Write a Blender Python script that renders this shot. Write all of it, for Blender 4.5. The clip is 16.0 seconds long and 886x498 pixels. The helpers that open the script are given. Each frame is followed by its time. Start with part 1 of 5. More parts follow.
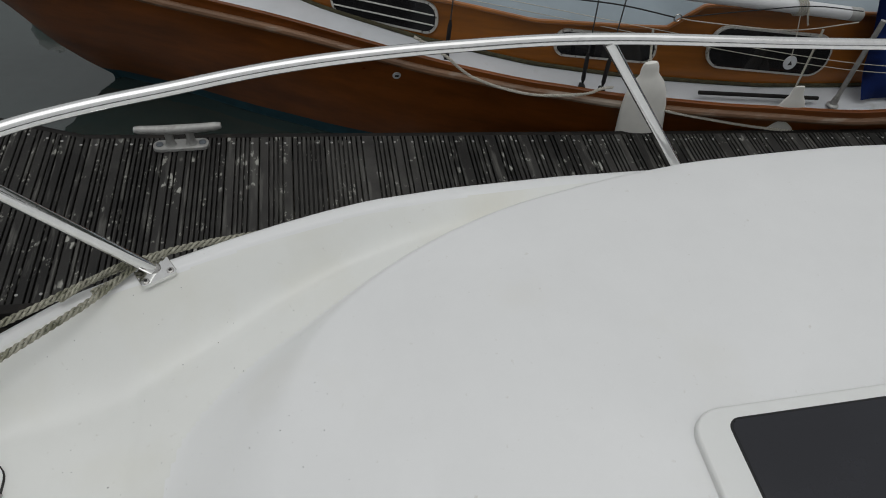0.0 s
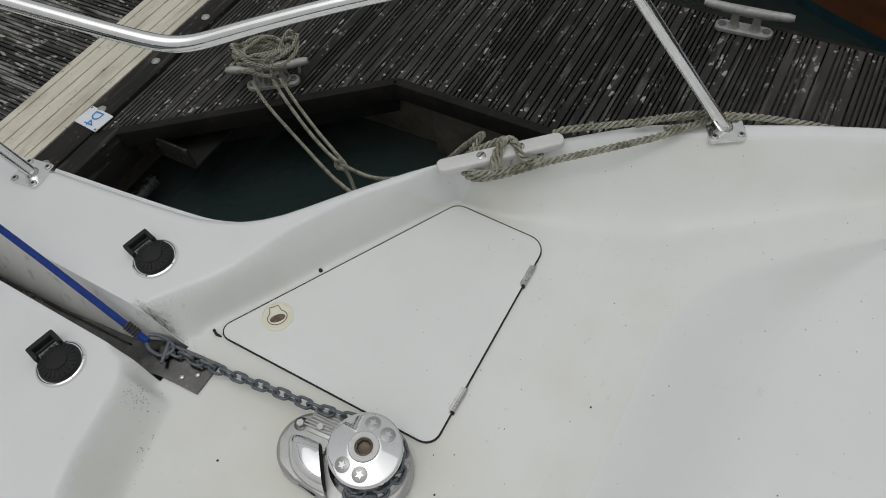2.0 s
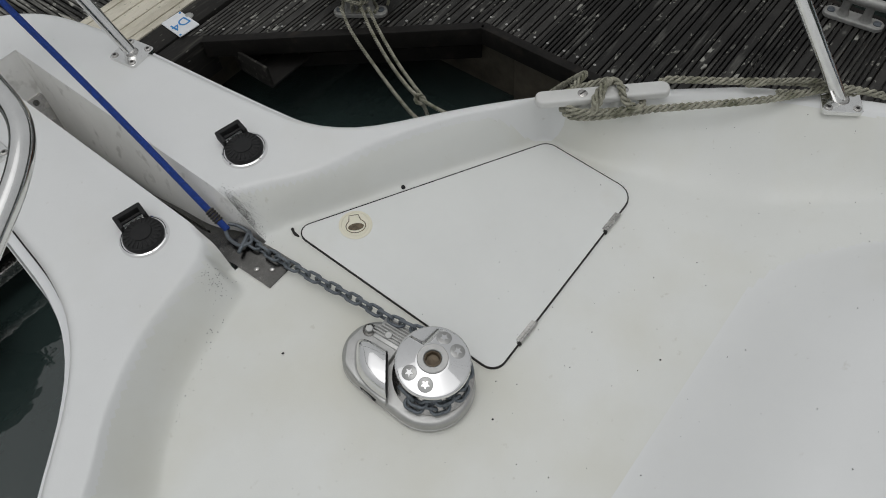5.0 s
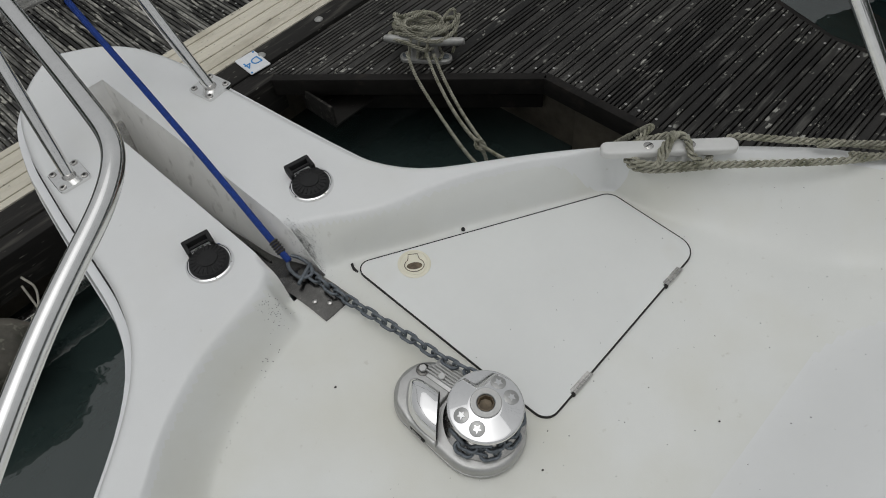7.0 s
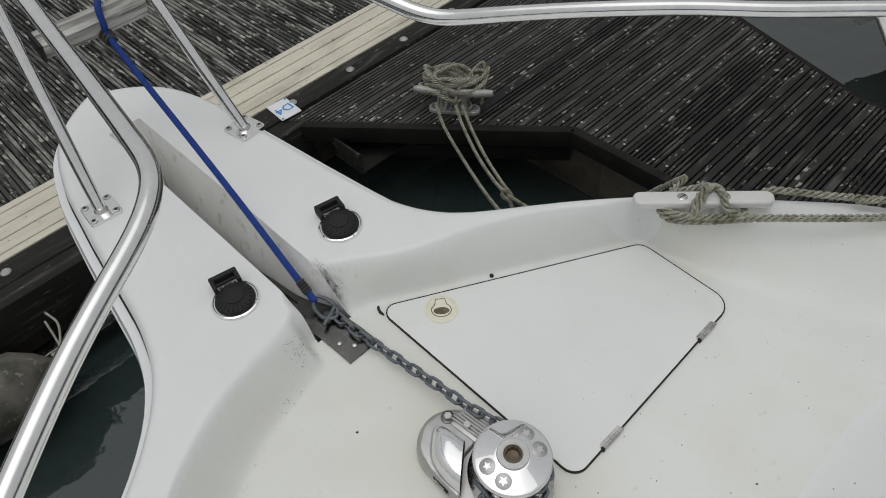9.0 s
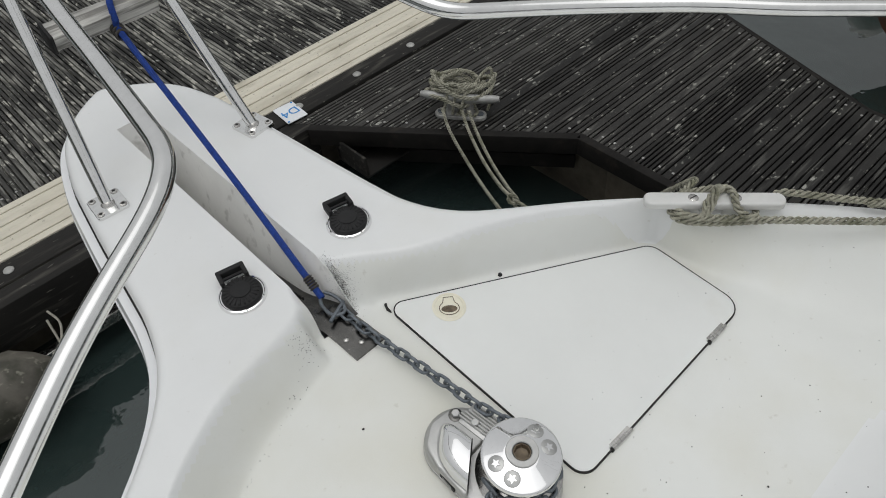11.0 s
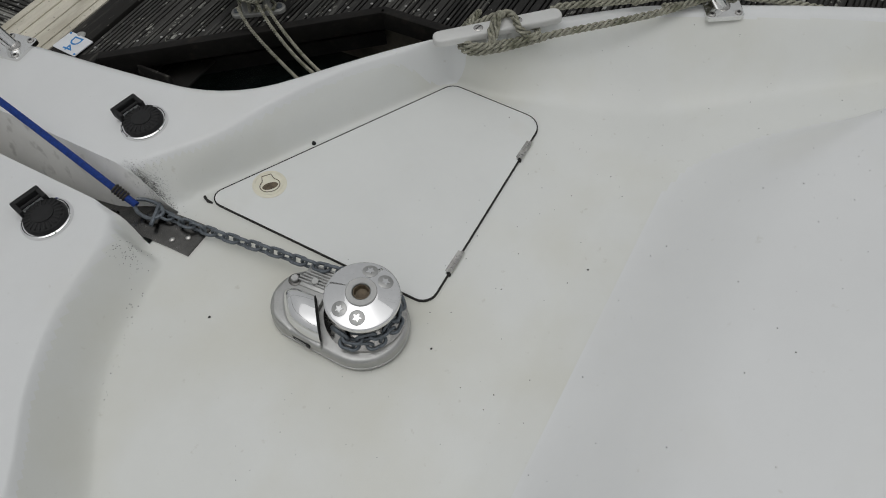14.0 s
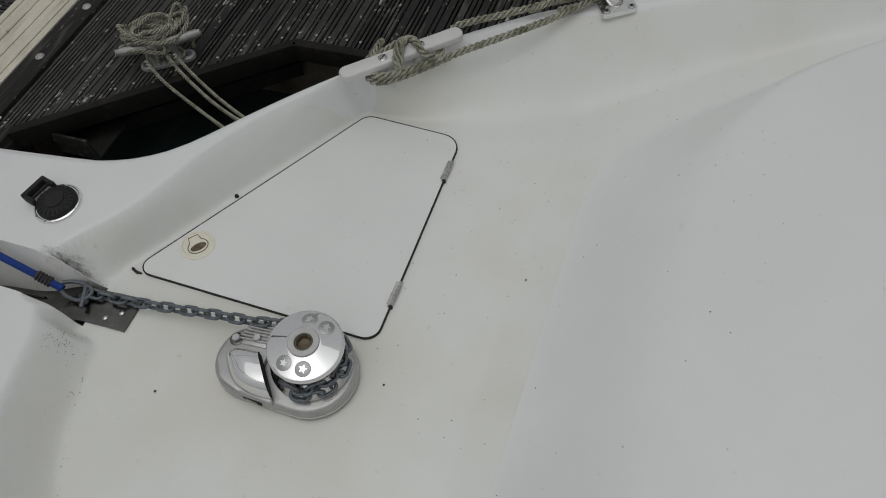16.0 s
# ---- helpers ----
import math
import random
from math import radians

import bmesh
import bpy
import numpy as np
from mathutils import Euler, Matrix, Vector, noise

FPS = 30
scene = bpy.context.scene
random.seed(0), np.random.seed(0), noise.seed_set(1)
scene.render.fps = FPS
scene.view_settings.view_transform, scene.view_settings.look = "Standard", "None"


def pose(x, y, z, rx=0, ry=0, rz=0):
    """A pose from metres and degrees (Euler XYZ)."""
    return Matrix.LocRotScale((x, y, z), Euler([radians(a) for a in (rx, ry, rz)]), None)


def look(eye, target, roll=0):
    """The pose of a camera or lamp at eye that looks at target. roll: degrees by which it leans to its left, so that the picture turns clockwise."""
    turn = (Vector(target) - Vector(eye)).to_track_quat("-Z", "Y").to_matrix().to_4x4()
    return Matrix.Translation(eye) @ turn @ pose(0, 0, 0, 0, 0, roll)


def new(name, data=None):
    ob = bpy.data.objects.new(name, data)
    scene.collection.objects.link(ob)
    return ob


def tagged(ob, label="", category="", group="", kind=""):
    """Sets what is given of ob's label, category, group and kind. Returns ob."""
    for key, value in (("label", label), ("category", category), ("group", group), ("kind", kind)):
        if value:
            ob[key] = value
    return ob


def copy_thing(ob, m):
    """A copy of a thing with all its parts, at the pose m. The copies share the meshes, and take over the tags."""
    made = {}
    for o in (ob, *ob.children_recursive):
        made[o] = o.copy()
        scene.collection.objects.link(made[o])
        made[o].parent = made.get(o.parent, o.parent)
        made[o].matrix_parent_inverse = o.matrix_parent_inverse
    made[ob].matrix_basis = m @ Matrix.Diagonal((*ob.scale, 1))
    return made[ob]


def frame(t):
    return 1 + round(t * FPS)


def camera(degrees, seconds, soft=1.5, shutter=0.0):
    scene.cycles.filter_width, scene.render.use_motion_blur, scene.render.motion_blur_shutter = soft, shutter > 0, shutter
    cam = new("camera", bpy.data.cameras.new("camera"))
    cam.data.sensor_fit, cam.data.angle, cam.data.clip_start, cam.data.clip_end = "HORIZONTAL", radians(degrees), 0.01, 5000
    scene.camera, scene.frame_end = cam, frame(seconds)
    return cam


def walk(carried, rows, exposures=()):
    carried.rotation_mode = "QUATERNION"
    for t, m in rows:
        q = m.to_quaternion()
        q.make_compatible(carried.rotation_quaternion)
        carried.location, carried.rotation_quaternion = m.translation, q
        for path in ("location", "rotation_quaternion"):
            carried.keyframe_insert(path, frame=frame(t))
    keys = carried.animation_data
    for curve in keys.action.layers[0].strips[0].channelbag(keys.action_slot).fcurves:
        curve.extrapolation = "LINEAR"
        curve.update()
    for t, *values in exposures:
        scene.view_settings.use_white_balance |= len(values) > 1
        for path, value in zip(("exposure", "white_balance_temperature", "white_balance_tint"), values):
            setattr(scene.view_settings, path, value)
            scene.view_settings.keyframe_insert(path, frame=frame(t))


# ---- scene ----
cam = camera(63.7, 16.0, soft=1.0)
PATH = [
    (0, (-0.109, -0.711, 1.442), (1.192, -1.06, -0.037), 8.1),
    (0.5, (-0.175, -0.668, 1.397), (1.104, -0.695, -0.141), 3.9),
    (1, (-0.203, -0.611, 1.364), (1.0, -0.318, -0.207), -1.7),
    (1.5, (-0.214, -0.538, 1.357), (0.842, 0.04, -0.24), -7.6),
    (2, (-0.23, -0.473, 1.36), (0.682, 0.256, -0.264), -10.8),
    (2.5, (-0.25, -0.446, 1.349), (0.581, 0.353, -0.286), -11.4),
    (3, (-0.279, -0.442, 1.343), (0.521, 0.369, -0.301), -10.0),
    (3.5, (-0.297, -0.445, 1.313), (0.509, 0.364, -0.329), -8.6),
    (4, (-0.32, -0.442, 1.311), (0.502, 0.34, -0.336), -6.8),
    (6.3, (-0.347, -0.409, 1.291), (0.398, 0.399, -0.38), -8.1),
    (6.5, (-0.35, -0.41, 1.298), (0.407, 0.45, -0.341), -8.5),
    (7, (-0.361, -0.409, 1.303), (0.429, 0.529, -0.277), -8.2),
    (7.5, (-0.384, -0.392, 1.303), (0.417, 0.6, -0.238), -8.1),
    (8, (-0.391, -0.384, 1.305), (0.407, 0.626, -0.226), -8.0),
    (8.5, (-0.382, -0.386, 1.288), (0.424, 0.642, -0.227), -7.9),
    (8.7, (-0.378, -0.393, 1.283), (0.453, 0.65, -0.207), -7.6),
    (11, (-0.403, -0.39, 1.252), (0.455, 0.676, -0.206), -6.5),
    (11.5, (-0.41, -0.411, 1.232), (0.456, 0.559, -0.287), -5.6),
    (12, (-0.407, -0.426, 1.21), (0.446, 0.463, -0.365), -6.4),
    (12.5, (-0.409, -0.442, 1.205), (0.441, 0.372, -0.413), -6.3),
    (13, (-0.404, -0.476, 1.205), (0.48, 0.282, -0.421), -6.9),
    (13.5, (-0.415, -0.507, 1.202), (0.518, 0.205, -0.418), -7.1),
    (14, (-0.43, -0.525, 1.203), (0.491, 0.14, -0.443), -8.0),
    (14.5, (-0.415, -0.531, 1.204), (0.499, 0.114, -0.454), -10.2),
    (15, (-0.406, -0.541, 1.214), (0.525, 0.077, -0.444), -11.4),
    (15.5, (-0.402, -0.542, 1.224), (0.556, 0.073, -0.421), -12.4),
    (16, (-0.38, -0.554, 1.228), (0.604, 0.009, -0.42), -12.2),
]
EXPOSURE = [(0, -1.03), (1.5, -1.06), (3.5, -1.10), (4.2, -1.07), (6.5, -1.21), (7.5, -1.00), (8.5, -0.97), (11, -0.79), (11.5, -0.93), (12, -1.09), (12.5, -1.12), (14.0, -1.21), (15, -1.35), (16, -1.37)]
walk(cam, [(t, look(eye, target, roll)) for t, eye, target, roll in PATH], EXPOSURE)


# ---------- world and light: a bright overcast day ----------
world = bpy.data.worlds.new("overcast_sky")
scene.world = world
world.use_nodes = True
wn, wl = world.node_tree.nodes, world.node_tree.links
sky = wn.new("ShaderNodeTexSky")
sky.sky_type = "NISHITA"
sky.sun_disc = False
sky.sun_elevation, sky.sun_rotation = radians(83), radians(270)
sky.air_density, sky.dust_density, sky.ozone_density = 1.0, 8.0, 1.0
grey = wn.new("ShaderNodeHueSaturation")
grey.inputs["Saturation"].default_value = 0.06
wl.new(sky.outputs[0], grey.inputs["Color"])
cloud = wn.new("ShaderNodeMix")
cloud.data_type = "RGBA"
cloud.inputs[0].default_value = 0.5
cloud.inputs[7].default_value = (8.3, 8.5, 8.65, 1)
wl.new(grey.outputs[0], cloud.inputs[6])
wl.new(cloud.outputs[2], wn["Background"].inputs["Color"])
wn["Background"].inputs["Strength"].default_value = 0.15
sun = new("sun", bpy.data.lights.new("sun", "SUN"))
sun.data.energy, sun.data.angle, sun.data.color = 0.5, radians(60), (1.0, 1.0, 1.0)
sun.matrix_world = look((0, 0, 20), (1.2, 0.0, -10.0))


# ---------- mesh helpers ----------
def lerp(a, b, u):
    return a + (b - a) * u


def smooth01(u):
    u = np.clip(u, 0, 1)
    return u * u * (3 - 2 * u)


def mesh_object(name, bm, material, parent=None, label="", smooth=None):
    data = bpy.data.meshes.new(name)
    bmesh.ops.recalc_face_normals(bm, faces=bm.faces)
    if smooth is not None:
        lim = radians(smooth)
        for f in bm.faces:
            f.smooth = True
        for e in bm.edges:
            if len(e.link_faces) == 2 and e.calc_face_angle() > lim:
                e.smooth = False
    bm.to_mesh(data)
    bm.free()
    data.materials.append(material)
    ob = new(name, data)
    if parent is not None:
        ob.parent = parent
    if label:
        ob["label"] = label
    return ob


def part(name, bm, material, parent, label="", smooth=35):
    return mesh_object(name, bm, material, parent, label, smooth)


def thing(name, label, category, m=None, group="", kind=""):
    ob = new(name)
    ob.empty_display_size = 0.05
    if m is not None:
        ob.matrix_world = m
    return tagged(ob, label, category, group, kind)


def add_tri_mesh(bm, verts, faces, m=None):
    vs = [bm.verts.new(m @ Vector(v) if m is not None else v) for v in verts]
    for f in faces:
        try:
            bm.faces.new([vs[i] for i in f])
        except ValueError:
            pass
    return vs


def box(bm, lo, hi, bevel=0.0, m=None, seg=2):
    tmp = bmesh.new()
    bmesh.ops.create_cube(tmp, size=1)
    for v in tmp.verts:
        v.co = Vector((lerp(lo[i], hi[i], v.co[i] + 0.5) for i in range(3)))
    if bevel:
        bmesh.ops.bevel(tmp, geom=list(tmp.edges), offset=bevel, segments=seg, profile=0.5, affect="EDGES")
    merge(bm, tmp, m)
    return bm


def merge(bm, tmp, m=None):
    tmp.verts.index_update()
    add_tri_mesh(bm, [v.co.copy() for v in tmp.verts], [[v.index for v in f.verts] for f in tmp.faces], m)
    tmp.free()


def lathe(bm, profile, n=32, m=None):
    """profile: (radius, z) rows from bottom to top, turned round z."""
    rows = []
    m = m or Matrix.Identity(4)
    for r, z in profile:
        if r < 1e-6:
            rows.append([bm.verts.new(m @ Vector((0, 0, z)))])
        else:
            rows.append([bm.verts.new(m @ Vector((r * math.cos(a), r * math.sin(a), z))) for a in [2 * math.pi * k / n for k in range(n)]])
    for a, b in zip(rows, rows[1:]):
        for k in range(n):
            q = [a[k % len(a)], a[(k + 1) % len(a)], b[(k + 1) % len(b)], b[k % len(b)]]
            q = list(dict.fromkeys(q))
            if len(q) >= 3:
                bm.faces.new(q)
    return bm


def spline(points, step=0.01, closed=False):
    """Catmull-Rom through the points, sampled about every step metres."""
    p = [Vector(q) for q in points]
    out = []
    n = len(p)
    spans = n if closed else n - 1
    for i in range(spans):
        p1, p2 = p[i], p[(i + 1) % n]
        p0 = p[i - 1] if (i or closed) else p1 * 2 - p2
        p3 = p[(i + 2) % n] if (i + 2 < n or closed) else p2 * 2 - p1
        k = max(2, int((p2 - p1).length / step))
        for j in range(k):
            u = j / k
            out.append(0.5 * (2 * p1 + (p2 - p0) * u + (2 * p0 - 5 * p1 + 4 * p2 - p3) * u * u + (3 * p1 - p0 - 3 * p2 + p3) * u ** 3))
    if not closed:
        out.append(p[-1])
    return out


def frames_along(path, closed=False):
    n = len(path)
    out, up = [], None
    for i in range(n):
        a = path[i - 1] if (i or closed) else path[0]
        b = path[(i + 1) % n] if (i + 1 < n or closed) else path[-1]
        t = (b - a).normalized()
        if up is None:
            up = Vector((0, 0, 1)) if abs(t.z) < 0.9 else Vector((1, 0, 0))
        side = t.cross(up).normalized()
        up = side.cross(t).normalized()
        out.append((t, side, up))
    return out


def tube(bm, path, r, n=12, closed=False, caps=True):
    path = [Vector(p) for p in path]
    fr = frames_along(path, closed)
    rad = r if callable(r) else (lambda i: r)
    rings = []
    for i, (p, (t, s, u)) in enumerate(zip(path, fr)):
        rings.append([bm.verts.new(p + rad(i) * (math.cos(a) * s + math.sin(a) * u)) for a in [2 * math.pi * k / n for k in range(n)]])
    m = len(rings)
    for i in range(m if closed else m - 1):
        a, b = rings[i], rings[(i + 1) % m]
        for k in range(n):
            bm.faces.new([a[k], a[(k + 1) % n], b[(k + 1) % n], b[k]])
    if caps and not closed:
        bm.faces.new(rings[0][::-1])
        bm.faces.new(rings[-1])
    return bm


def rope(bm, points, r, step=0.006, lay=None, strands=3, n=6, closed=False, rounds=True):
    """A laid rope: strands wound about the line."""
    path = spline(points, step, closed) if rounds else [Vector(p) for p in points]
    fr = frames_along(path, closed)
    lay = lay or 5.6 * r
    far = [0.0]
    for a, b in zip(path, path[1:]):
        far.append(far[-1] + (b - a).length)
    for k in range(strands):
        line = []
        for p, (t, s, u), d in zip(path, fr, far):
            a = 2 * math.pi * (d / lay + k / strands)
            line.append(p + 0.66 * r * (math.cos(a) * s + math.sin(a) * u))
        tube(bm, line, 0.40 * r, n)
    return bm


def slab(bm, outline, z0, z1, bevel=0.0, seg=2, m=None):
    """A flat plate of the given outline (x, y), with its edges rounded."""
    tmp = bmesh.new()
    lo = [tmp.verts.new((x, y, z0)) for x, y in outline]
    f = tmp.faces.new(lo)
    up = bmesh.ops.extrude_face_region(tmp, geom=[f])
    top = [v for v in up["geom"] if isinstance(v, bmesh.types.BMVert)]
    for v in top:
        v.co.z = z1
    if bevel:
        es = [e for e in tmp.edges if all(abs(v.co.z - z1) < 1e-6 for v in e.verts)]
        bmesh.ops.bevel(tmp, geom=es, offset=bevel, segments=seg, profile=0.5, affect="EDGES")
    merge(bm, tmp, m)
    return bm


def dome_cap(bm, outline, z0, z1, n=7, keep=0.45):
    """A swollen cap over an outline: its rings shrink towards the middle as they rise."""
    c = Vector((sum(p[0] for p in outline) / len(outline), sum(p[1] for p in outline) / len(outline)))
    rows = []
    for k in range(n + 1):
        a = math.pi / 2 * k / n
        s = keep + (1 - keep) * math.cos(a)
        rows.append([bm.verts.new((c.x + (x - c.x) * s, c.y + (y - c.y) * s, z0 + (z1 - z0) * math.sin(a))) for x, y in outline])
    m = len(outline)
    for a, b in zip(rows, rows[1:]):
        for k in range(m):
            bm.faces.new([a[k], a[(k + 1) % m], b[(k + 1) % m], b[k]])
    bm.faces.new(rows[-1])
    return bm


def rounded(points, radii, seg=6):
    """A polygon with its corners rounded."""
    out, n = [], len(points)
    for i in range(n):
        p, a, b = Vector(points[i]), Vector(points[i - 1]), Vector(points[(i + 1) % n])
        r = radii[i] if isinstance(radii, (list, tuple)) else radii
        u, v = (a - p).normalized(), (b - p).normalized()
        half = math.acos(max(-1, min(1, u.dot(v)))) / 2
        cut = min(r / math.tan(half), 0.49 * (a - p).length, 0.49 * (b - p).length)
        rr = cut * math.tan(half)
        c = p + (u + v).normalized() * (rr / math.sin(half))
        s, e = p + u * cut - c, p + v * cut - c
        a0 = math.atan2(s.y, s.x)
        da = (math.atan2(e.y, e.x) - a0 + math.pi) % (2 * math.pi) - math.pi
        out += [(c.x + rr * math.cos(a0 + da * k / seg), c.y + rr * math.sin(a0 + da * k / seg)) for k in range(seg + 1)]
    return out


# ---------- materials ----------
def material(name, colour, rough=0.5, metal=0.0, spread=0.0, scale=8.0, bump=0.0, bump_scale=80.0, coat=0.0, rough_spread=0.0, stretch=(1, 1, 1)):
    """Principled, with a second tone laid in by two sizes of noise, a bump and an uneven gloss."""
    m = bpy.data.materials.new(name)
    m.use_nodes = True
    nt, ln = m.node_tree.nodes, m.node_tree.links
    b = nt["Principled BSDF"]
    b.inputs["Metallic"].default_value = metal
    b.inputs["Roughness"].default_value = rough
    b.inputs["Coat Weight"].default_value = coat
    co = nt.new("ShaderNodeTexCoord")
    mp = nt.new("ShaderNodeMapping")
    mp.inputs["Scale"].default_value = stretch
    ln.new(co.outputs["Object"], mp.inputs["Vector"])
    big = nt.new("ShaderNodeTexNoise")
    big.inputs["Scale"].default_value = scale
    big.inputs["Detail"].default_value = 8
    big.inputs["Roughness"].default_value = 0.65
    ln.new(mp.outputs[0], big.inputs["Vector"])
    ramp = nt.new("ShaderNodeValToRGB")
    ramp.color_ramp.elements[0].position, ramp.color_ramp.elements[1].position = 0.32, 0.68
    lo = [max(0, c * (1 - spread)) for c in colour]
    hi = [min(1, c * (1 + spread)) for c in colour]
    ramp.color_ramp.elements[0].color, ramp.color_ramp.elements[1].color = (*lo, 1), (*hi, 1)
    ln.new(big.outputs[0], ramp.inputs[0])
    ln.new(ramp.outputs[0], b.inputs["Base Color"])
    if rough_spread:
        rr = nt.new("ShaderNodeMapRange")
        rr.inputs["To Min"].default_value, rr.inputs["To Max"].default_value = max(0.02, rough - rough_spread), min(1, rough + rough_spread)
        ln.new(big.outputs[0], rr.inputs[0])
        ln.new(rr.outputs[0], b.inputs["Roughness"])
    if bump:
        fine = nt.new("ShaderNodeTexNoise")
        fine.inputs["Scale"].default_value = bump_scale
        fine.inputs["Detail"].default_value = 5
        ln.new(mp.outputs[0], fine.inputs["Vector"])
        bp = nt.new("ShaderNodeBump")
        bp.inputs["Strength"].default_value = bump
        bp.inputs["Distance"].default_value = 0.004
        ln.new(fine.outputs[0], bp.inputs["Height"])
        ln.new(bp.outputs[0], b.inputs["Normal"])
    return m


def over(m, colour, scale, low, high, rough=None, stretch=(1, 1, 1), kind="NOISE", detail=6, fac=1.0):
    """Lays patches of another colour (stains, lichen, grime) over a material."""
    nt, ln = m.node_tree.nodes, m.node_tree.links
    b = nt["Principled BSDF"]
    co = nt.new("ShaderNodeTexCoord")
    mp = nt.new("ShaderNodeMapping")
    mp.inputs["Scale"].default_value = stretch
    mp.inputs["Location"].default_value = (scale * 0.37, scale * 0.11, 3.1)
    ln.new(co.outputs["Object"], mp.inputs["Vector"])
    if kind == "VORONOI":
        tex = nt.new("ShaderNodeTexVoronoi")
        tex.inputs["Scale"].default_value = scale
        out = tex.outputs["Distance"]
    else:
        tex = nt.new("ShaderNodeTexNoise")
        tex.inputs["Scale"].default_value = scale
        tex.inputs["Detail"].default_value = detail
        out = tex.outputs[0]
    ln.new(mp.outputs[0], tex.inputs["Vector"])
    rg = nt.new("ShaderNodeMapRange")
    rg.inputs["From Min"].default_value, rg.inputs["From Max"].default_value = low, high
    rg.inputs["To Max"].default_value = fac
    ln.new(out, rg.inputs[0])
    mix = nt.new("ShaderNodeMix")
    mix.data_type = "RGBA"
    old = b.inputs["Base Color"].links[0].from_socket
    ln.new(rg.outputs[0], mix.inputs[0])
    ln.new(old, mix.inputs[6])
    mix.inputs[7].default_value = (*colour, 1)
    ln.new(mix.outputs[2], b.inputs["Base Color"])
    return m


gelcoat = material("white_gelcoat", (0.770, 0.780, 0.776), 0.30, spread=0.03, scale=2.2, bump=0.03, bump_scale=260, rough_spread=0.06)
over(gelcoat, (0.66, 0.64, 0.55), 3.0, 0.58, 0.80, fac=0.22)
over(gelcoat, (0.48, 0.46, 0.40), 55, 0.70, 0.80, fac=0.35, detail=3)
well_gel = material("cream_deck_gelcoat", (0.755, 0.766, 0.738), 0.36, spread=0.03, scale=2.2, bump=0.05, bump_scale=420, rough_spread=0.06)
over(well_gel, (0.60, 0.57, 0.43), 2.6, 0.44, 0.76, fac=0.48)
over(well_gel, (0.46, 0.44, 0.37), 60, 0.69, 0.80, fac=0.35, detail=3)
hatch_gel = material("hatch_gelcoat", (0.76, 0.773, 0.755), 0.38, spread=0.03, scale=3.0, bump=0.05, bump_scale=330, rough_spread=0.05)
over(hatch_gel, (0.60, 0.56, 0.44), 5, 0.60, 0.82, fac=0.3)
plate_steel = material("dull_channel_steel", (0.11, 0.108, 0.103), 0.24, 1.0, spread=0.4, scale=22, rough_spread=0.14, bump=0.05, bump_scale=120)
hull_white = material("hull_white", (0.78, 0.79, 0.80), 0.22, spread=0.03, scale=3, rough_spread=0.05)
steel = material("polished_stainless", (0.80, 0.80, 0.79), 0.13, 1.0, spread=0.06, scale=30, rough_spread=0.05, bump=0.01, bump_scale=160)
cast_steel = material("brushed_cast_stainless", (0.47, 0.47, 0.46), 0.42, 0.85, spread=0.10, scale=35, rough_spread=0.10, bump=0.10, bump_scale=300)
satin = material("satin_stainless", (0.50, 0.49, 0.47), 0.26, 1.0, spread=0.18, scale=45, rough_spread=0.12, bump=0.06, bump_scale=220)
chrome = material("chrome", (0.82, 0.82, 0.82), 0.045, 1.0, spread=0.03, scale=40, rough_spread=0.02)
galv = material("galvanised_chain", (0.16, 0.18, 0.20), 0.5, 0.65, spread=0.35, scale=90, rough_spread=0.15, bump=0.3, bump_scale=350)
cast_alu = material("weathered_cast_aluminium", (0.36, 0.36, 0.345), 0.5, 0.35, spread=0.2, scale=25, rough_spread=0.12, bump=0.2, bump_scale=180)
over(cast_alu, (0.16, 0.15, 0.13), 18, 0.58, 0.75, fac=0.6)
cleat_white = material("white_anodised_cleat", (0.66, 0.66, 0.64), 0.32, 0.1, spread=0.05, scale=20, rough_spread=0.08)
rubber = material("black_rubber", (0.008, 0.008, 0.0085), 0.72, spread=0.3, scale=60, bump=0.1, bump_scale=300)
dark_gap = material("dark_seal", (0.015, 0.014, 0.013), 0.8, spread=0.3, scale=50)
hatch_plastic = material("cream_plastic", (0.78, 0.75, 0.62), 0.4, spread=0.05, scale=30)
latch_brown = material("tarnished_latch", (0.13, 0.10, 0.065), 0.45, 0.3, spread=0.4, scale=80)
rope_mat = material("weathered_rope", (0.37, 0.36, 0.29), 0.9, spread=0.3, scale=60, bump=0.5, bump_scale=700)
over(rope_mat, (0.11, 0.115, 0.06), 22, 0.50, 0.68, fac=0.7)
over(rope_mat, (0.05, 0.05, 0.035), 130, 0.55, 0.68, fac=0.6)
blue_rope_mat = material("blue_rope", (0.003, 0.036, 0.23), 0.75, spread=0.3, scale=120, bump=0.4, bump_scale=900)
tape = material("dark_whipping_tape", (0.05, 0.045, 0.04), 0.7, spread=0.4, scale=80)
thin_rope = material("pale_cord", (0.46, 0.44, 0.38), 0.9, spread=0.2, scale=60)
window_glass = material("smoked_acrylic", (0.012, 0.013, 0.018), 0.06, spread=0.2, scale=5)
deckwood = material("grooved_decking", (0.029, 0.0278, 0.0258), 0.6, spread=0.45, scale=5, bump=0.35, bump_scale=120, rough_spread=0.18, stretch=(1, 1, 1))
deckwood_nt, deckwood_ln = deckwood.node_tree.nodes, deckwood.node_tree.links


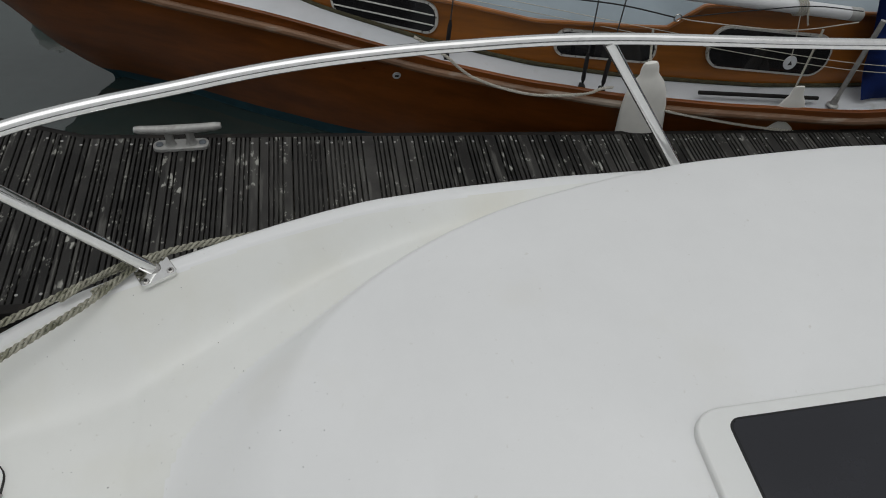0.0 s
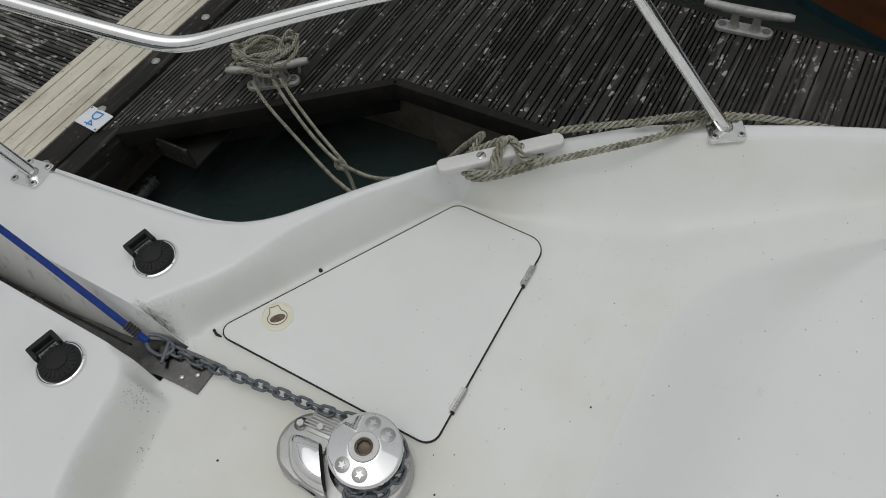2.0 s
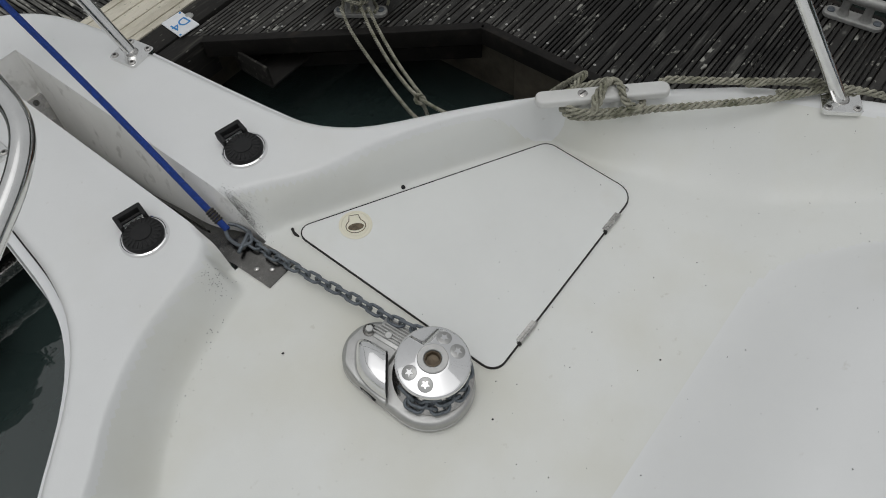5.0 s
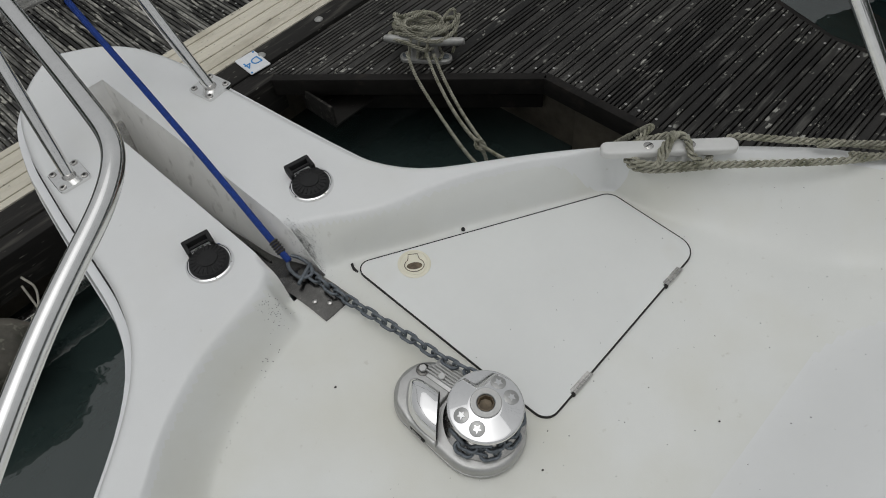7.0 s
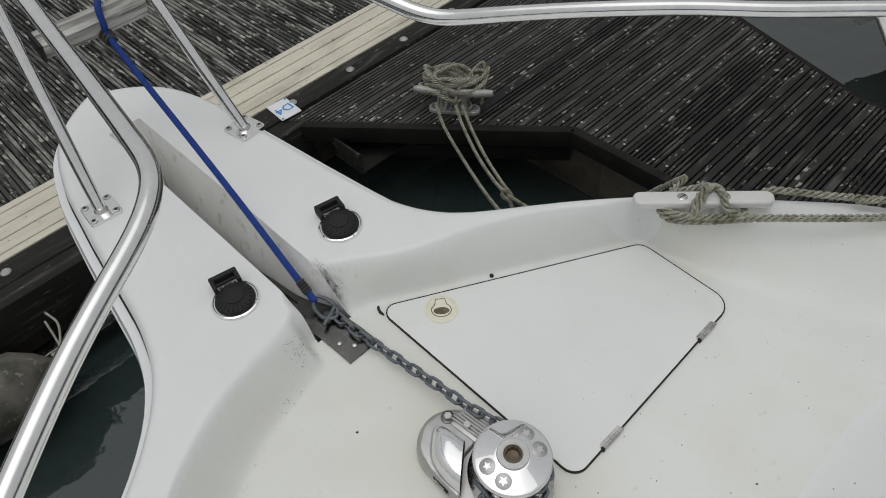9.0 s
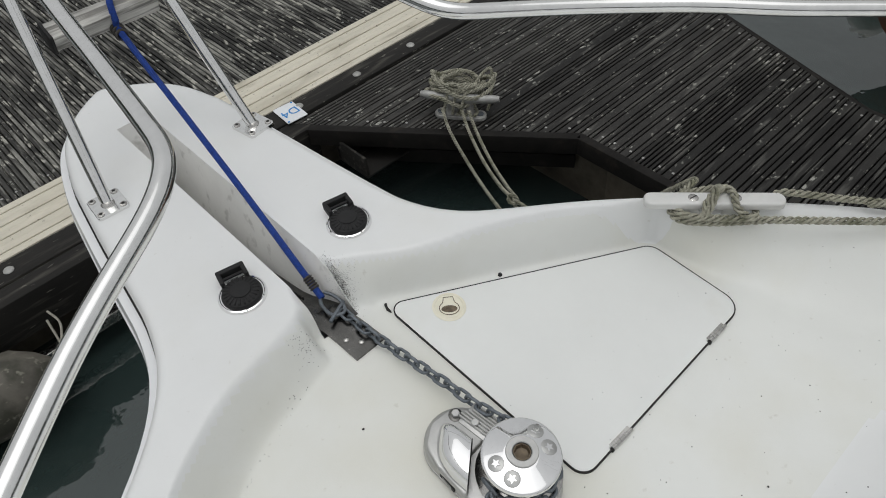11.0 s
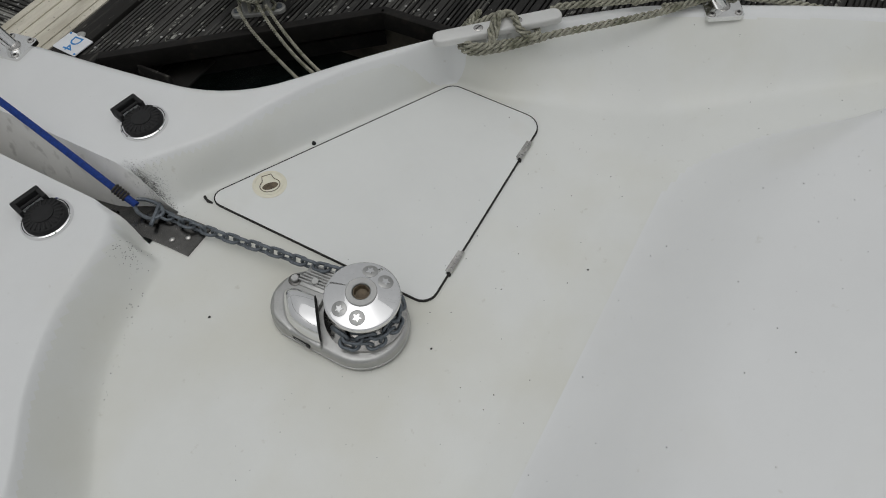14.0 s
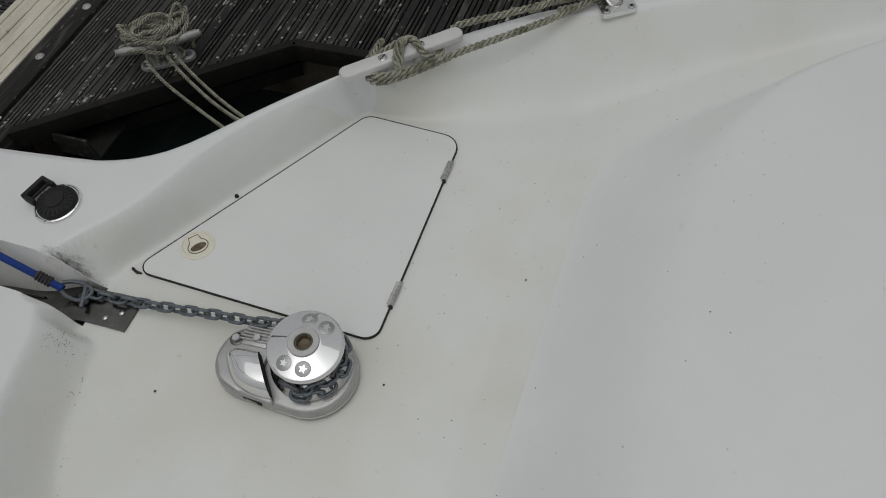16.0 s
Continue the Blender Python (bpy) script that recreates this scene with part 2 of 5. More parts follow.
def lichen(m, colour, scale, size, gate, stretch=(1, 1, 1), fac=0.9):
    """Round crusts of lichen, gathered in places."""
    nt, ln = m.node_tree.nodes, m.node_tree.links
    b = nt["Principled BSDF"]
    co = nt.new("ShaderNodeTexCoord")
    mp = nt.new("ShaderNodeMapping")
    mp.inputs["Scale"].default_value = stretch
    ln.new(co.outputs["Object"], mp.inputs["Vector"])
    wob = nt.new("ShaderNodeTexNoise")
    wob.inputs["Scale"].default_value = scale * 2.5
    ln.new(mp.outputs[0], wob.inputs["Vector"])
    bend = nt.new("ShaderNodeMixRGB")
    bend.inputs[0].default_value = 0.02
    ln.new(mp.outputs[0], bend.inputs[1])
    ln.new(wob.outputs["Color"], bend.inputs[2])
    cell = nt.new("ShaderNodeTexVoronoi")
    cell.inputs["Scale"].default_value = scale
    ln.new(bend.outputs[0], cell.inputs["Vector"])
    spot = nt.new("ShaderNodeMapRange")
    spot.inputs["From Min"].default_value, spot.inputs["From Max"].default_value = size, size * 0.75
    ln.new(cell.outputs["Distance"], spot.inputs[0])
    patch = nt.new("ShaderNodeTexNoise")
    patch.inputs["Scale"].default_value = scale * 0.28
    patch.inputs["Detail"].default_value = 3
    ln.new(mp.outputs[0], patch.inputs["Vector"])
    pick = nt.new("ShaderNodeMapRange")
    pick.inputs["From Min"].default_value, pick.inputs["From Max"].default_value = gate, gate + 0.05
    pick.inputs["To Max"].default_value = fac
    ln.new(patch.outputs[0], pick.inputs[0])
    both = nt.new("ShaderNodeMath")
    both.operation = "MULTIPLY"
    ln.new(spot.outputs[0], both.inputs[0])
    ln.new(pick.outputs[0], both.inputs[1])
    mix = nt.new("ShaderNodeMix")
    mix.data_type = "RGBA"
    ln.new(both.outputs[0], mix.inputs[0])
    ln.new(b.inputs["Base Color"].links[0].from_socket, mix.inputs[6])
    mix.inputs[7].default_value = (*colour, 1)
    ln.new(mix.outputs[2], b.inputs["Base Color"])


def per_plank(m, amount):
    """Each plank a shade of its own."""
    nt, ln = m.node_tree.nodes, m.node_tree.links
    b = nt["Principled BSDF"]
    info = nt.new("ShaderNodeObjectInfo")
    rg = nt.new("ShaderNodeMapRange")
    rg.inputs["To Min"].default_value, rg.inputs["To Max"].default_value = 1 - amount, 1 + amount
    ln.new(info.outputs["Random"], rg.inputs[0])
    hsv = nt.new("ShaderNodeHueSaturation")
    ln.new(rg.outputs[0], hsv.inputs["Value"])
    ln.new(b.inputs["Base Color"].links[0].from_socket, hsv.inputs["Color"])
    ln.new(hsv.outputs[0], b.inputs["Base Color"])


per_plank(deckwood, 0.55)
deckwood.node_tree.nodes["Principled BSDF"].inputs["Specular IOR Level"].default_value = 0.25
over(deckwood, (0.07, 0.07, 0.062), 6, 0.55, 0.8, fac=0.5)
over(deckwood, (0.11, 0.108, 0.098), 16, 0.55, 0.68, detail=5, fac=0.7, stretch=(0.22, 2.2, 1))
lichen(deckwood, (0.40, 0.40, 0.36), 26, 0.31, 0.57, (0.55, 1, 1), 0.8)
lichen(deckwood, (0.34, 0.34, 0.30), 60, 0.34, 0.57, (0.7, 1, 1), 0.7)


def scatter(m):
    """Shifts the pattern from plank to plank."""
    nt, ln = m.node_tree.nodes, m.node_tree.links
    info = nt.new("ShaderNodeObjectInfo")
    far = nt.new("ShaderNodeVectorMath")
    far.operation = "SCALE"
    far.inputs[0].default_value = (61.0, 37.0, 19.0)
    ln.new(info.outputs["Random"], far.inputs["Scale"])
    for mp in [n for n in nt if n.bl_idname == "ShaderNodeMapping"]:
        add = nt.new("ShaderNodeVectorMath")
        ln.new(mp.inputs["Vector"].links[0].from_socket, add.inputs[0])
        ln.new(far.outputs[0], add.inputs[1])
        ln.new(add.outputs[0], mp.inputs["Vector"])


walkwood = deckwood.copy()
walkwood.name = "walkway_decking"
over(walkwood, (0.27, 0.265, 0.24), 13, 0.50, 0.62, detail=5, fac=0.8, stretch=(0.2, 1.6, 1))
over(walkwood, (0.42, 0.41, 0.36), 34, 0.60, 0.65, detail=3, fac=0.8, stretch=(0.35, 1, 1))
scatter(deckwood)
scatter(walkwood)
whaler = material("black_tarred_timber", (0.016, 0.015, 0.0135), 0.75, spread=0.45, scale=7, bump=0.5, bump_scale=60, rough_spread=0.2, stretch=(0.25, 1, 1))
whaler.node_tree.nodes["Principled BSDF"].inputs["Specular IOR Level"].default_value = 0.25
over(whaler, (0.085, 0.08, 0.068), 26, 0.55, 0.68, fac=0.6, stretch=(0.12, 1, 1))
over(whaler, (0.20, 0.19, 0.165), 60, 0.66, 0.72, fac=0.6, stretch=(0.3, 1, 1))
fascia = material("wet_dark_fascia", (0.010, 0.009, 0.008), 0.7, spread=0.4, scale=9, bump=0.3, bump_scale=50)
fascia.node_tree.nodes["Principled BSDF"].inputs["Specular IOR Level"].default_value = 0.2
over(fascia, (0.05, 0.04, 0.03), 14, 0.58, 0.72, fac=0.3, stretch=(0.5, 1, 1))
cream = material("cream_tread_strip", (0.60, 0.565, 0.47), 0.75, spread=0.12, scale=6, bump=0.4, bump_scale=140, rough_spread=0.1, stretch=(0.3, 1, 1))
over(cream, (0.28, 0.25, 0.18), 8, 0.54, 0.74, fac=0.6, stretch=(0.4, 1.2, 1))
over(cream, (0.12, 0.11, 0.08), 45, 0.66, 0.72, fac=0.7)
grey_timber = material("weathered_grey_timber", (0.50, 0.49, 0.46), 0.85, spread=0.5, scale=40, bump=0.8, bump_scale=45, stretch=(0.12, 1, 1))
over(grey_timber, (0.04, 0.036, 0.03), 75, 0.54, 0.64, fac=0.6, stretch=(0.05, 1, 1))
sign_white = material("white_sign_plate", (0.72, 0.74, 0.76), 0.4, spread=0.06, scale=12)
sign_blue = material("blue_sign_paint", (0.02, 0.22, 0.55), 0.5, spread=0.1, scale=30)
float_mat = material("slimy_concrete_float", (0.075, 0.064, 0.047), 0.6, spread=0.6, scale=5, bump=0.7, bump_scale=30)
buoy_mat = material("dirty_fender_float", (0.13, 0.12, 0.10), 0.7, spread=0.4, scale=5, bump=0.4, bump_scale=40)
over(buoy_mat, (0.04, 0.04, 0.028), 7, 0.46, 0.6, fac=0.9)
over(buoy_mat, (0.28, 0.27, 0.22), 30, 0.60, 0.68, fac=0.6)
varnish = material("varnished_mahogany", (0.165, 0.048, 0.0075), 0.32, spread=0.35, scale=3.5, bump=0.08, bump_scale=30, coat=0.2, rough_spread=0.1, stretch=(1.5, 0.18, 2.2))
over(varnish, (0.05, 0.014, 0.006), 3.2, 0.52, 0.75, fac=0.7, stretch=(1, 0.35, 1.6))
port_frame = material("grubby_pale_frame", (0.52, 0.52, 0.49), 0.4, 0.2, spread=0.15, scale=30)
over(port_frame, (0.10, 0.08, 0.05), 45, 0.62, 0.70, fac=0.8)
ply = material("varnished_cabin_side", (0.265, 0.088, 0.010), 0.34, spread=0.3, scale=4, coat=0.2, rough_spread=0.1, stretch=(1, 0.15, 2.5))
over(ply, (0.13, 0.055, 0.02), 5, 0.55, 0.75, fac=0.6, stretch=(1, 0.3, 1))
worn_wood = material("worn_rubbing_strake", (0.16, 0.085, 0.045), 0.6, spread=0.4, scale=9, bump=0.4, bump_scale=70, stretch=(1, 0.2, 1))
over(worn_wood, (0.33, 0.29, 0.24), 11, 0.56, 0.68, fac=0.7, stretch=(1, 0.25, 1))
boat_paint = material("white_deck_paint", (0.52, 0.54, 0.56), 0.42, spread=0.05, scale=5, bump=0.1, bump_scale=100)
over(boat_paint, (0.25, 0.25, 0.17), 6, 0.62, 0.78, fac=0.5)
roof_paint = material("pale_blue_cabin_top", (0.24, 0.29, 0.32), 0.22, spread=0.06, scale=3, rough_spread=0.1)
mould = material("mossy_joint", (0.045, 0.04, 0.018), 0.85, spread=0.5, scale=25, bump=0.4, bump_scale=120)
antifoul = material("teal_antifouling", (0.012, 0.055, 0.075), 0.55, spread=0.3, scale=8)
dark_glass = material("dark_portlight_glass", (0.012, 0.012, 0.013), 0.08, spread=0.2, scale=5)
fender_mat = material("white_fender_vinyl", (0.80, 0.79, 0.74), 0.4, spread=0.06, scale=6, rough_spread=0.08)
over(fender_mat, (0.42, 0.38, 0.28), 7, 0.6, 0.78, fac=0.5)
canvas = material("blue_canvas", (0.006, 0.032, 0.19), 0.85, spread=0.2, scale=10, bump=0.4, bump_scale=200)
spar = material("white_spar", (0.62, 0.63, 0.64), 0.3, spread=0.05, scale=10)
wire = material("rigging_wire", (0.10, 0.10, 0.10), 0.4, 0.8, spread=0.2, scale=90)

water = bpy.data.materials.new("harbour_water")
water.use_nodes = True
nt, ln = water.node_tree.nodes, water.node_tree.links
wb = nt["Principled BSDF"]
wb.inputs["Base Color"].default_value = (0.023, 0.036, 0.034, 1)
wb.inputs["Roughness"].default_value = 0.04
wb.inputs["IOR"].default_value = 1.78
wco = nt.new("ShaderNodeTexCoord")
w1, w2 = nt.new("ShaderNodeTexNoise"), nt.new("ShaderNodeTexNoise")
w1.inputs["Scale"].default_value, w2.inputs["Scale"].default_value = 2.2, 9.0
w1.inputs["Detail"].default_value = w2.inputs["Detail"].default_value = 2
wadd = nt.new("ShaderNodeMath")
wadd.operation = "MULTIPLY_ADD"
wadd.inputs[1].default_value = 0.25
for w in (w1, w2):
    ln.new(wco.outputs["Object"], w.inputs["Vector"])
ln.new(w2.outputs[0], wadd.inputs[0])
ln.new(w1.outputs[0], wadd.inputs[2])
wbump = nt.new("ShaderNodeBump")
wbump.inputs["Strength"].default_value, wbump.inputs["Distance"].default_value = 0.22, 0.06
ln.new(wadd.outputs[0], wbump.inputs["Height"])
ln.new(wbump.outputs[0], wb.inputs["Normal"])

# ---------- levels ----------
DOCK = -0.76
WATER = -1.2


def deck_z(x, y):
    """The foredeck: sheer up to the bow, a little camber, and rising again abreast of the coachroof."""
    z = 0.03 + 0.11 * np.maximum(y, -0.3) - 0.02 * np.abs(x) + 0.13 * np.maximum(-0.3 - y, 0)
    return np.minimum(z, 0.128)


def rim_z(y):
    return 0.125 + 0.05 * smooth01((y + 0.3) / 0.9)


# half widths of the foredeck by distance forward, starboard and port
STB_Y = [-3.6, -2.185, -1.649, -1.392, -1.074, -0.856, -0.737, -0.618, -0.489, -0.37, -0.271, -0.162, -0.063, -0.004, 0.094, 0.192, 0.28, 0.358, 0.406, 0.455, 0.524, 0.602, 0.72, 0.867, 0.995, 1.26, 1.378, 1.447, 1.506, 1.541, 1.576]
STB_W = [1.34, 1.335, 1.325, 1.313, 1.284, 1.249, 1.216, 1.176, 1.128, 1.077, 1.038, 0.982, 0.902, 0.851, 0.763, 0.675, 0.575, 0.476, 0.411, 0.352, 0.306, 0.28, 0.266, 0.252, 0.241, 0.217, 0.188, 0.155, 0.106, 0.052, 0]
PRT_Y = [-3.6, -2.185, -1.649, -1.074, -0.618, -0.271, -0.004, 0.192, 0.289, 0.37, 0.416, 0.473, 0.514, 0.563, 0.622, 0.72, 0.858, 1.005, 1.221, 1.349, 1.428, 1.496, 1.541, 1.576]
PRT_W = [1.325, 1.31, 1.297, 1.262, 1.155, 1.05, 0.895, 0.73, 0.632, 0.54, 0.478, 0.418, 0.383, 0.351, 0.324, 0.299, 0.282, 0.264, 0.232, 0.198, 0.165, 0.112, 0.057, 0]


def widths(y):
    """Smoothed half widths (port, starboard) at y."""
    offs = np.linspace(-0.03, 0.03, 7) * min(1.0, max(0.0, (1.576 - y) / 0.08))
    return float(np.mean(np.interp(y + offs, PRT_Y, PRT_W))), float(np.mean(np.interp(y + offs, STB_Y, STB_W)))

# ---------- the motor boat's foredeck ----------
INNER = [(-1.243, -3.573), (-1.233, -1.887), (-1.183, -1.074), (-1.084, -0.618), (-0.975, -0.271), (-0.815, -0.004), (-0.627, 0.192), (-0.478, 0.3), (-0.418, 0.349), (-0.348, 0.392), (-0.266, 0.429), (-0.166, 0.453), (-0.095, 0.47), (-0.056, 0.504), (-0.048, 0.543), (0.028, 0.583), (0.042, 0.548), (0.092, 0.514), (0.163, 0.459), (0.229, 0.424), (0.337, 0.382), (0.47, 0.307), (0.586, 0.216), (0.676, 0.128), (0.757, 0.035), (0.847, -0.063), (0.928, -0.162), (0.978, -0.271), (1.018, -0.37), (1.070, -0.489), (1.120, -0.618), (1.192, -0.856), (1.232, -1.074), (1.262, -1.392), (1.272, -1.887), (1.280, -3.573)]
# the coachroof: the line where it leaves the deck, and the line where its slope ends
FOOT_HALF = [(0.0, -0.38), (0.28, -0.38), (0.45, -0.378), (0.585, -0.387), (0.70, -0.435), (0.82, -0.545), (0.925, -0.69), (1.035, -0.85), (1.13, -1.05), (1.205, -1.29), (1.255, -1.57), (1.28, -2.0), (1.29, -3.7)]
BROW_HALF = [(0.0, -0.625), (0.28, -0.63), (0.42, -0.628), (0.54, -0.634), (0.695, -0.655), (0.85, -0.735), (0.99, -0.89), (1.08, -1.05), (1.142, -1.20), (1.19, -1.39), (1.235, -1.64), (1.255, -2.0), (1.262, -3.7)]
TRUNK = [(-x, y) for x, y in FOOT_HALF[:0:-1]] + FOOT_HALF
BROW = [(-x, y) for x, y in BROW_HALF[:0:-1]] + BROW_HALF
SLOT_P, SLOT_S, SLOT_AFT, SLOT_FWD = -0.051, 0.038, 0.46, 1.33
HATCH = [(0.091, 0.439), (0.64, 0.153), (0.643, -0.077), (0.105, -0.087)]


def soften(poly, step=0.02):
    return [(p.x, p.y) for p in spline([(x, y, 0) for x, y in poly], step)]


def distance_to(pts, line):
    """Least distance of each point to an open line."""
    a = np.array(line[:-1])
    d = np.array(line[1:]) - a
    ll = (d * d).sum(1) + 1e-12
    best = np.full(len(pts), 1e9)
    for i in range(0, len(pts), 4000):
        p = pts[i:i + 4000, None, :]
        t = np.clip(((p - a) * d).sum(-1) / ll, 0, 1)
        q = a + t[..., None] * d
        best[i:i + 4000] = np.sqrt(((p - q) ** 2).sum(-1)).min(1)
    return best


def inside(pts, poly):
    x, y = pts[:, 0], pts[:, 1]
    res = np.zeros(len(pts), bool)
    n = len(poly)
    for i in range(n):
        (x1, y1), (x2, y2) = poly[i], poly[(i + 1) % n]
        if y1 == y2:
            continue
        cross = ((y1 > y) != (y2 > y)) & (x < (x2 - x1) * (y - y1) / (y2 - y1) + x1)
        res ^= cross
    return res


ROWS_Y = np.concatenate([np.linspace(-3.6, -1.5, 120)[:-1], np.linspace(-1.5, -0.6, 150)[:-1], np.linspace(-0.6, 0.7, 150)[:-1], np.linspace(0.7, 1.426, 50)[:-1], 1.426 + 0.15 * np.sin(np.linspace(0, math.pi / 2, 14))])
OUTLINE = [(-widths(y)[0], y) for y in np.linspace(-3.6, 1.376, 160)] + [(-widths(y)[0], y) for y in 1.376 + 0.2 * np.sin(np.linspace(0.05, math.pi / 2, 30))]
OUTLINE += [(widths(y)[1], y) for y in 1.376 + 0.2 * np.sin(np.linspace(math.pi / 2 - 0.05, 0.05, 30))] + [(widths(y)[1], y) for y in np.linspace(1.376, -3.6, 160)]
INNER_LINE, TRUNK_LINE, BROW_LINE = soften(INNER), soften(TRUNK), soften(BROW)


def surface(pts):
    """Height of the moulded deck at each (x, y)."""
    x, y = pts[:, 0], pts[:, 1]
    low, top = deck_z(x, y), rim_z(y)
    s = distance_to(pts, INNER_LINE) * np.where(inside(pts, INNER_LINE), 1, -1)
    wide = 0.055 + 0.10 * smooth01((0.10 - y) / 0.4) * (1 - smooth01((-0.15 - y) / 0.8)) + 0.01 * smooth01((-0.3 - y) / 0.6)
    u = np.clip((s + 0.010) / (wide * 1.4), 0, 1)
    u = u ** 2 * (3 - 2 * u) * 0.7 + 0.3 * (1 - (1 - u) ** 3)
    z = top + (low - top) * u
    lane = smooth01((0.082 - np.abs(x + 0.006)) / 0.022) * smooth01((y - 0.30) / 0.06) * (1 - smooth01((y - 0.468) / 0.02))
    z = z + (low - z) * lane
    sh = distance_to(pts, HATCH + HATCH[:1]) * np.where(inside(pts, HATCH), -1, 1)
    z = z + (low - z) * smooth01((0.045 - sh) / 0.03)
    st = distance_to(pts, TRUNK_LINE) * np.where(inside(pts, TRUNK_LINE), 1, -1)
    sb = distance_to(pts, BROW_LINE) * np.where(inside(pts, BROW_LINE), 1, -1)
    up = np.clip(np.maximum(st, 0) / (np.maximum(st, 0) + np.maximum(-sb, 0) + 1e-6), 0, 1)
    soft = np.clip((-0.75 - y) / 0.3, 0, 1)
    up = (0.35 * up + 0.65 * smooth01(up)) * (1 - soft) + np.sin(up * math.pi / 2) ** 1.4 * soft
    brow = 0.142 + 0.075 * np.clip((-0.9 - y) / 1.0, 0, 1.3)
    z = z + (brow - z) * np.where(st > 0, up, 0) + 0.125 * (1 - np.exp(-np.maximum(sb, 0) / 0.55))
    d = distance_to(pts, OUTLINE)
    r = 0.026
    e = np.clip(r - d, 0, r)
    return z - (r - np.sqrt(np.maximum(r * r - e * e, 0)))


def on_deck(x, y):
    return float(surface(np.array([[x, y]]))[0])


motor_boat = thing("motor_boat", "white moulded fibreglass motor boat foredeck beside a timber pontoon", "boat")


def build_deck():
    cols = 130
    t = np.linspace(0, 1, cols)
    near = 1 - (1 - t) ** 1.7
    grid = []
    for y in ROWS_Y:
        wp, ws = widths(y)
        ep, es = min(-SLOT_P, wp * 0.3), min(SLOT_S, ws * 0.3)
        xs = np.concatenate([(-(ep + (wp - ep) * near))[::-1], es + (ws - es) * near])
        grid.append(np.stack([xs, np.full(len(xs), y)], 1))
    grid = np.array(grid)
    nr, nc = grid.shape[:2]
    z = surface(grid.reshape(-1, 2))
    verts = [(float(p[0]), float(p[1]), float(h)) for p, h in zip(grid.reshape(-1, 2), z)]
    faces = []
    for i in range(nr - 1):
        for j in range(nc - 1):
            if j == cols - 1 and SLOT_AFT < ROWS_Y[i] < SLOT_FWD:
                continue
            faces.append((i * nc + j, i * nc + j + 1, (i + 1) * nc + j + 1, (i + 1) * nc + j))
    data = bpy.data.meshes.new("deck_moulding")
    data.from_pydata(verts, [], faces)
    data.materials.append(gelcoat)
    data.materials.append(well_gel)
    mid = np.array([np.mean([verts[i][:2] for i in f], 0) for f in faces])
    well = inside(mid, INNER_LINE) & ~inside(mid, TRUNK_LINE)
    data.polygons.foreach_set("material_index", [int(w) for w in well])
    data.polygons.foreach_set("use_smooth", [True] * len(data.polygons))
    ob = new("deck_moulding", data)
    ob.parent = motor_boat
    return ob


build_deck()

# the sides, from the rim down to under the water
bm = bmesh.new()
rings = []
for drop, scale, pull in ((0.026, 1.0, 1.0), (0.10, 1.0, 1.0), (0.13, 0.985, 1.0), (0.20, 0.97, 0.86), (0.45, 0.9, 0.5), (1.45, 0.74, 0.28)):
    ring = []
    for x, y in OUTLINE:
        yy = 0.35 + (y - 0.35) * pull if y > 0.35 else y
        ring.append(bm.verts.new((x * scale, yy, float(rim_z(np.array(y))) - drop)))
    rings.append(ring)
for a, b in zip(rings, rings[1:]):
    for k in range(len(a) - 1):
        bm.faces.new([a[k], a[k + 1], b[k + 1], b[k]])
part("hull_side", bm, hull_white, motor_boat, "glossy white hull side", 60)


def along_rim(bm, out, drop, w, h):
    """A moulded strip that follows the rim."""
    n = len(OUTLINE)
    prof = [(-0.004, -h), (w * 0.8, -h * 0.9), (w, 0), (w * 0.8, h * 0.9), (-0.004, h)]
    rows = []
    for k in range(n):
        a, b = Vector(OUTLINE[max(0, k - 1)]), Vector(OUTLINE[min(n - 1, k + 1)])
        t = (b - a).normalized()
        nrm = Vector((-t.y, t.x))
        x, y = OUTLINE[k]
        z = float(rim_z(np.array(y))) - drop
        rows.append([bm.verts.new((x + nrm.x * (out + p), y + nrm.y * (out + p), z + q)) for p, q in prof])
    for a, b in zip(rows, rows[1:]):
        for i in range(len(prof) - 1):
            bm.faces.new([a[i], a[i + 1], b[i + 1], b[i]])


bm = bmesh.new()
along_rim(bm, 0.0, 0.068, 0.030, 0.022)
part("rub_strake", bm, hull_white, motor_boat, "white vinyl rubbing strake", 50)
bm = bmesh.new()
along_rim(bm, 0.002, 0.043, 0.003, 0.0013)
part("strake_seam", bm, dark_gap, motor_boat, "thin dark joint under the deck rim")
bm = bmesh.new()
along_rim(bm, 0.0, 0.101, 0.036, 0.009)
part("strake_bead", bm, hull_white, motor_boat, "lower bead of the strake", 50)

# the anchor slot: inner faces and stainless channel
def slot_floor(y):
    """The slot deepens from the chain plate to the stem."""
    return float(np.interp(y, [0.44, 0.50, 0.62, 0.85, 1.10, 1.36], [0.080, 0.072, 0.040, 0.0, -0.045, -0.07]))


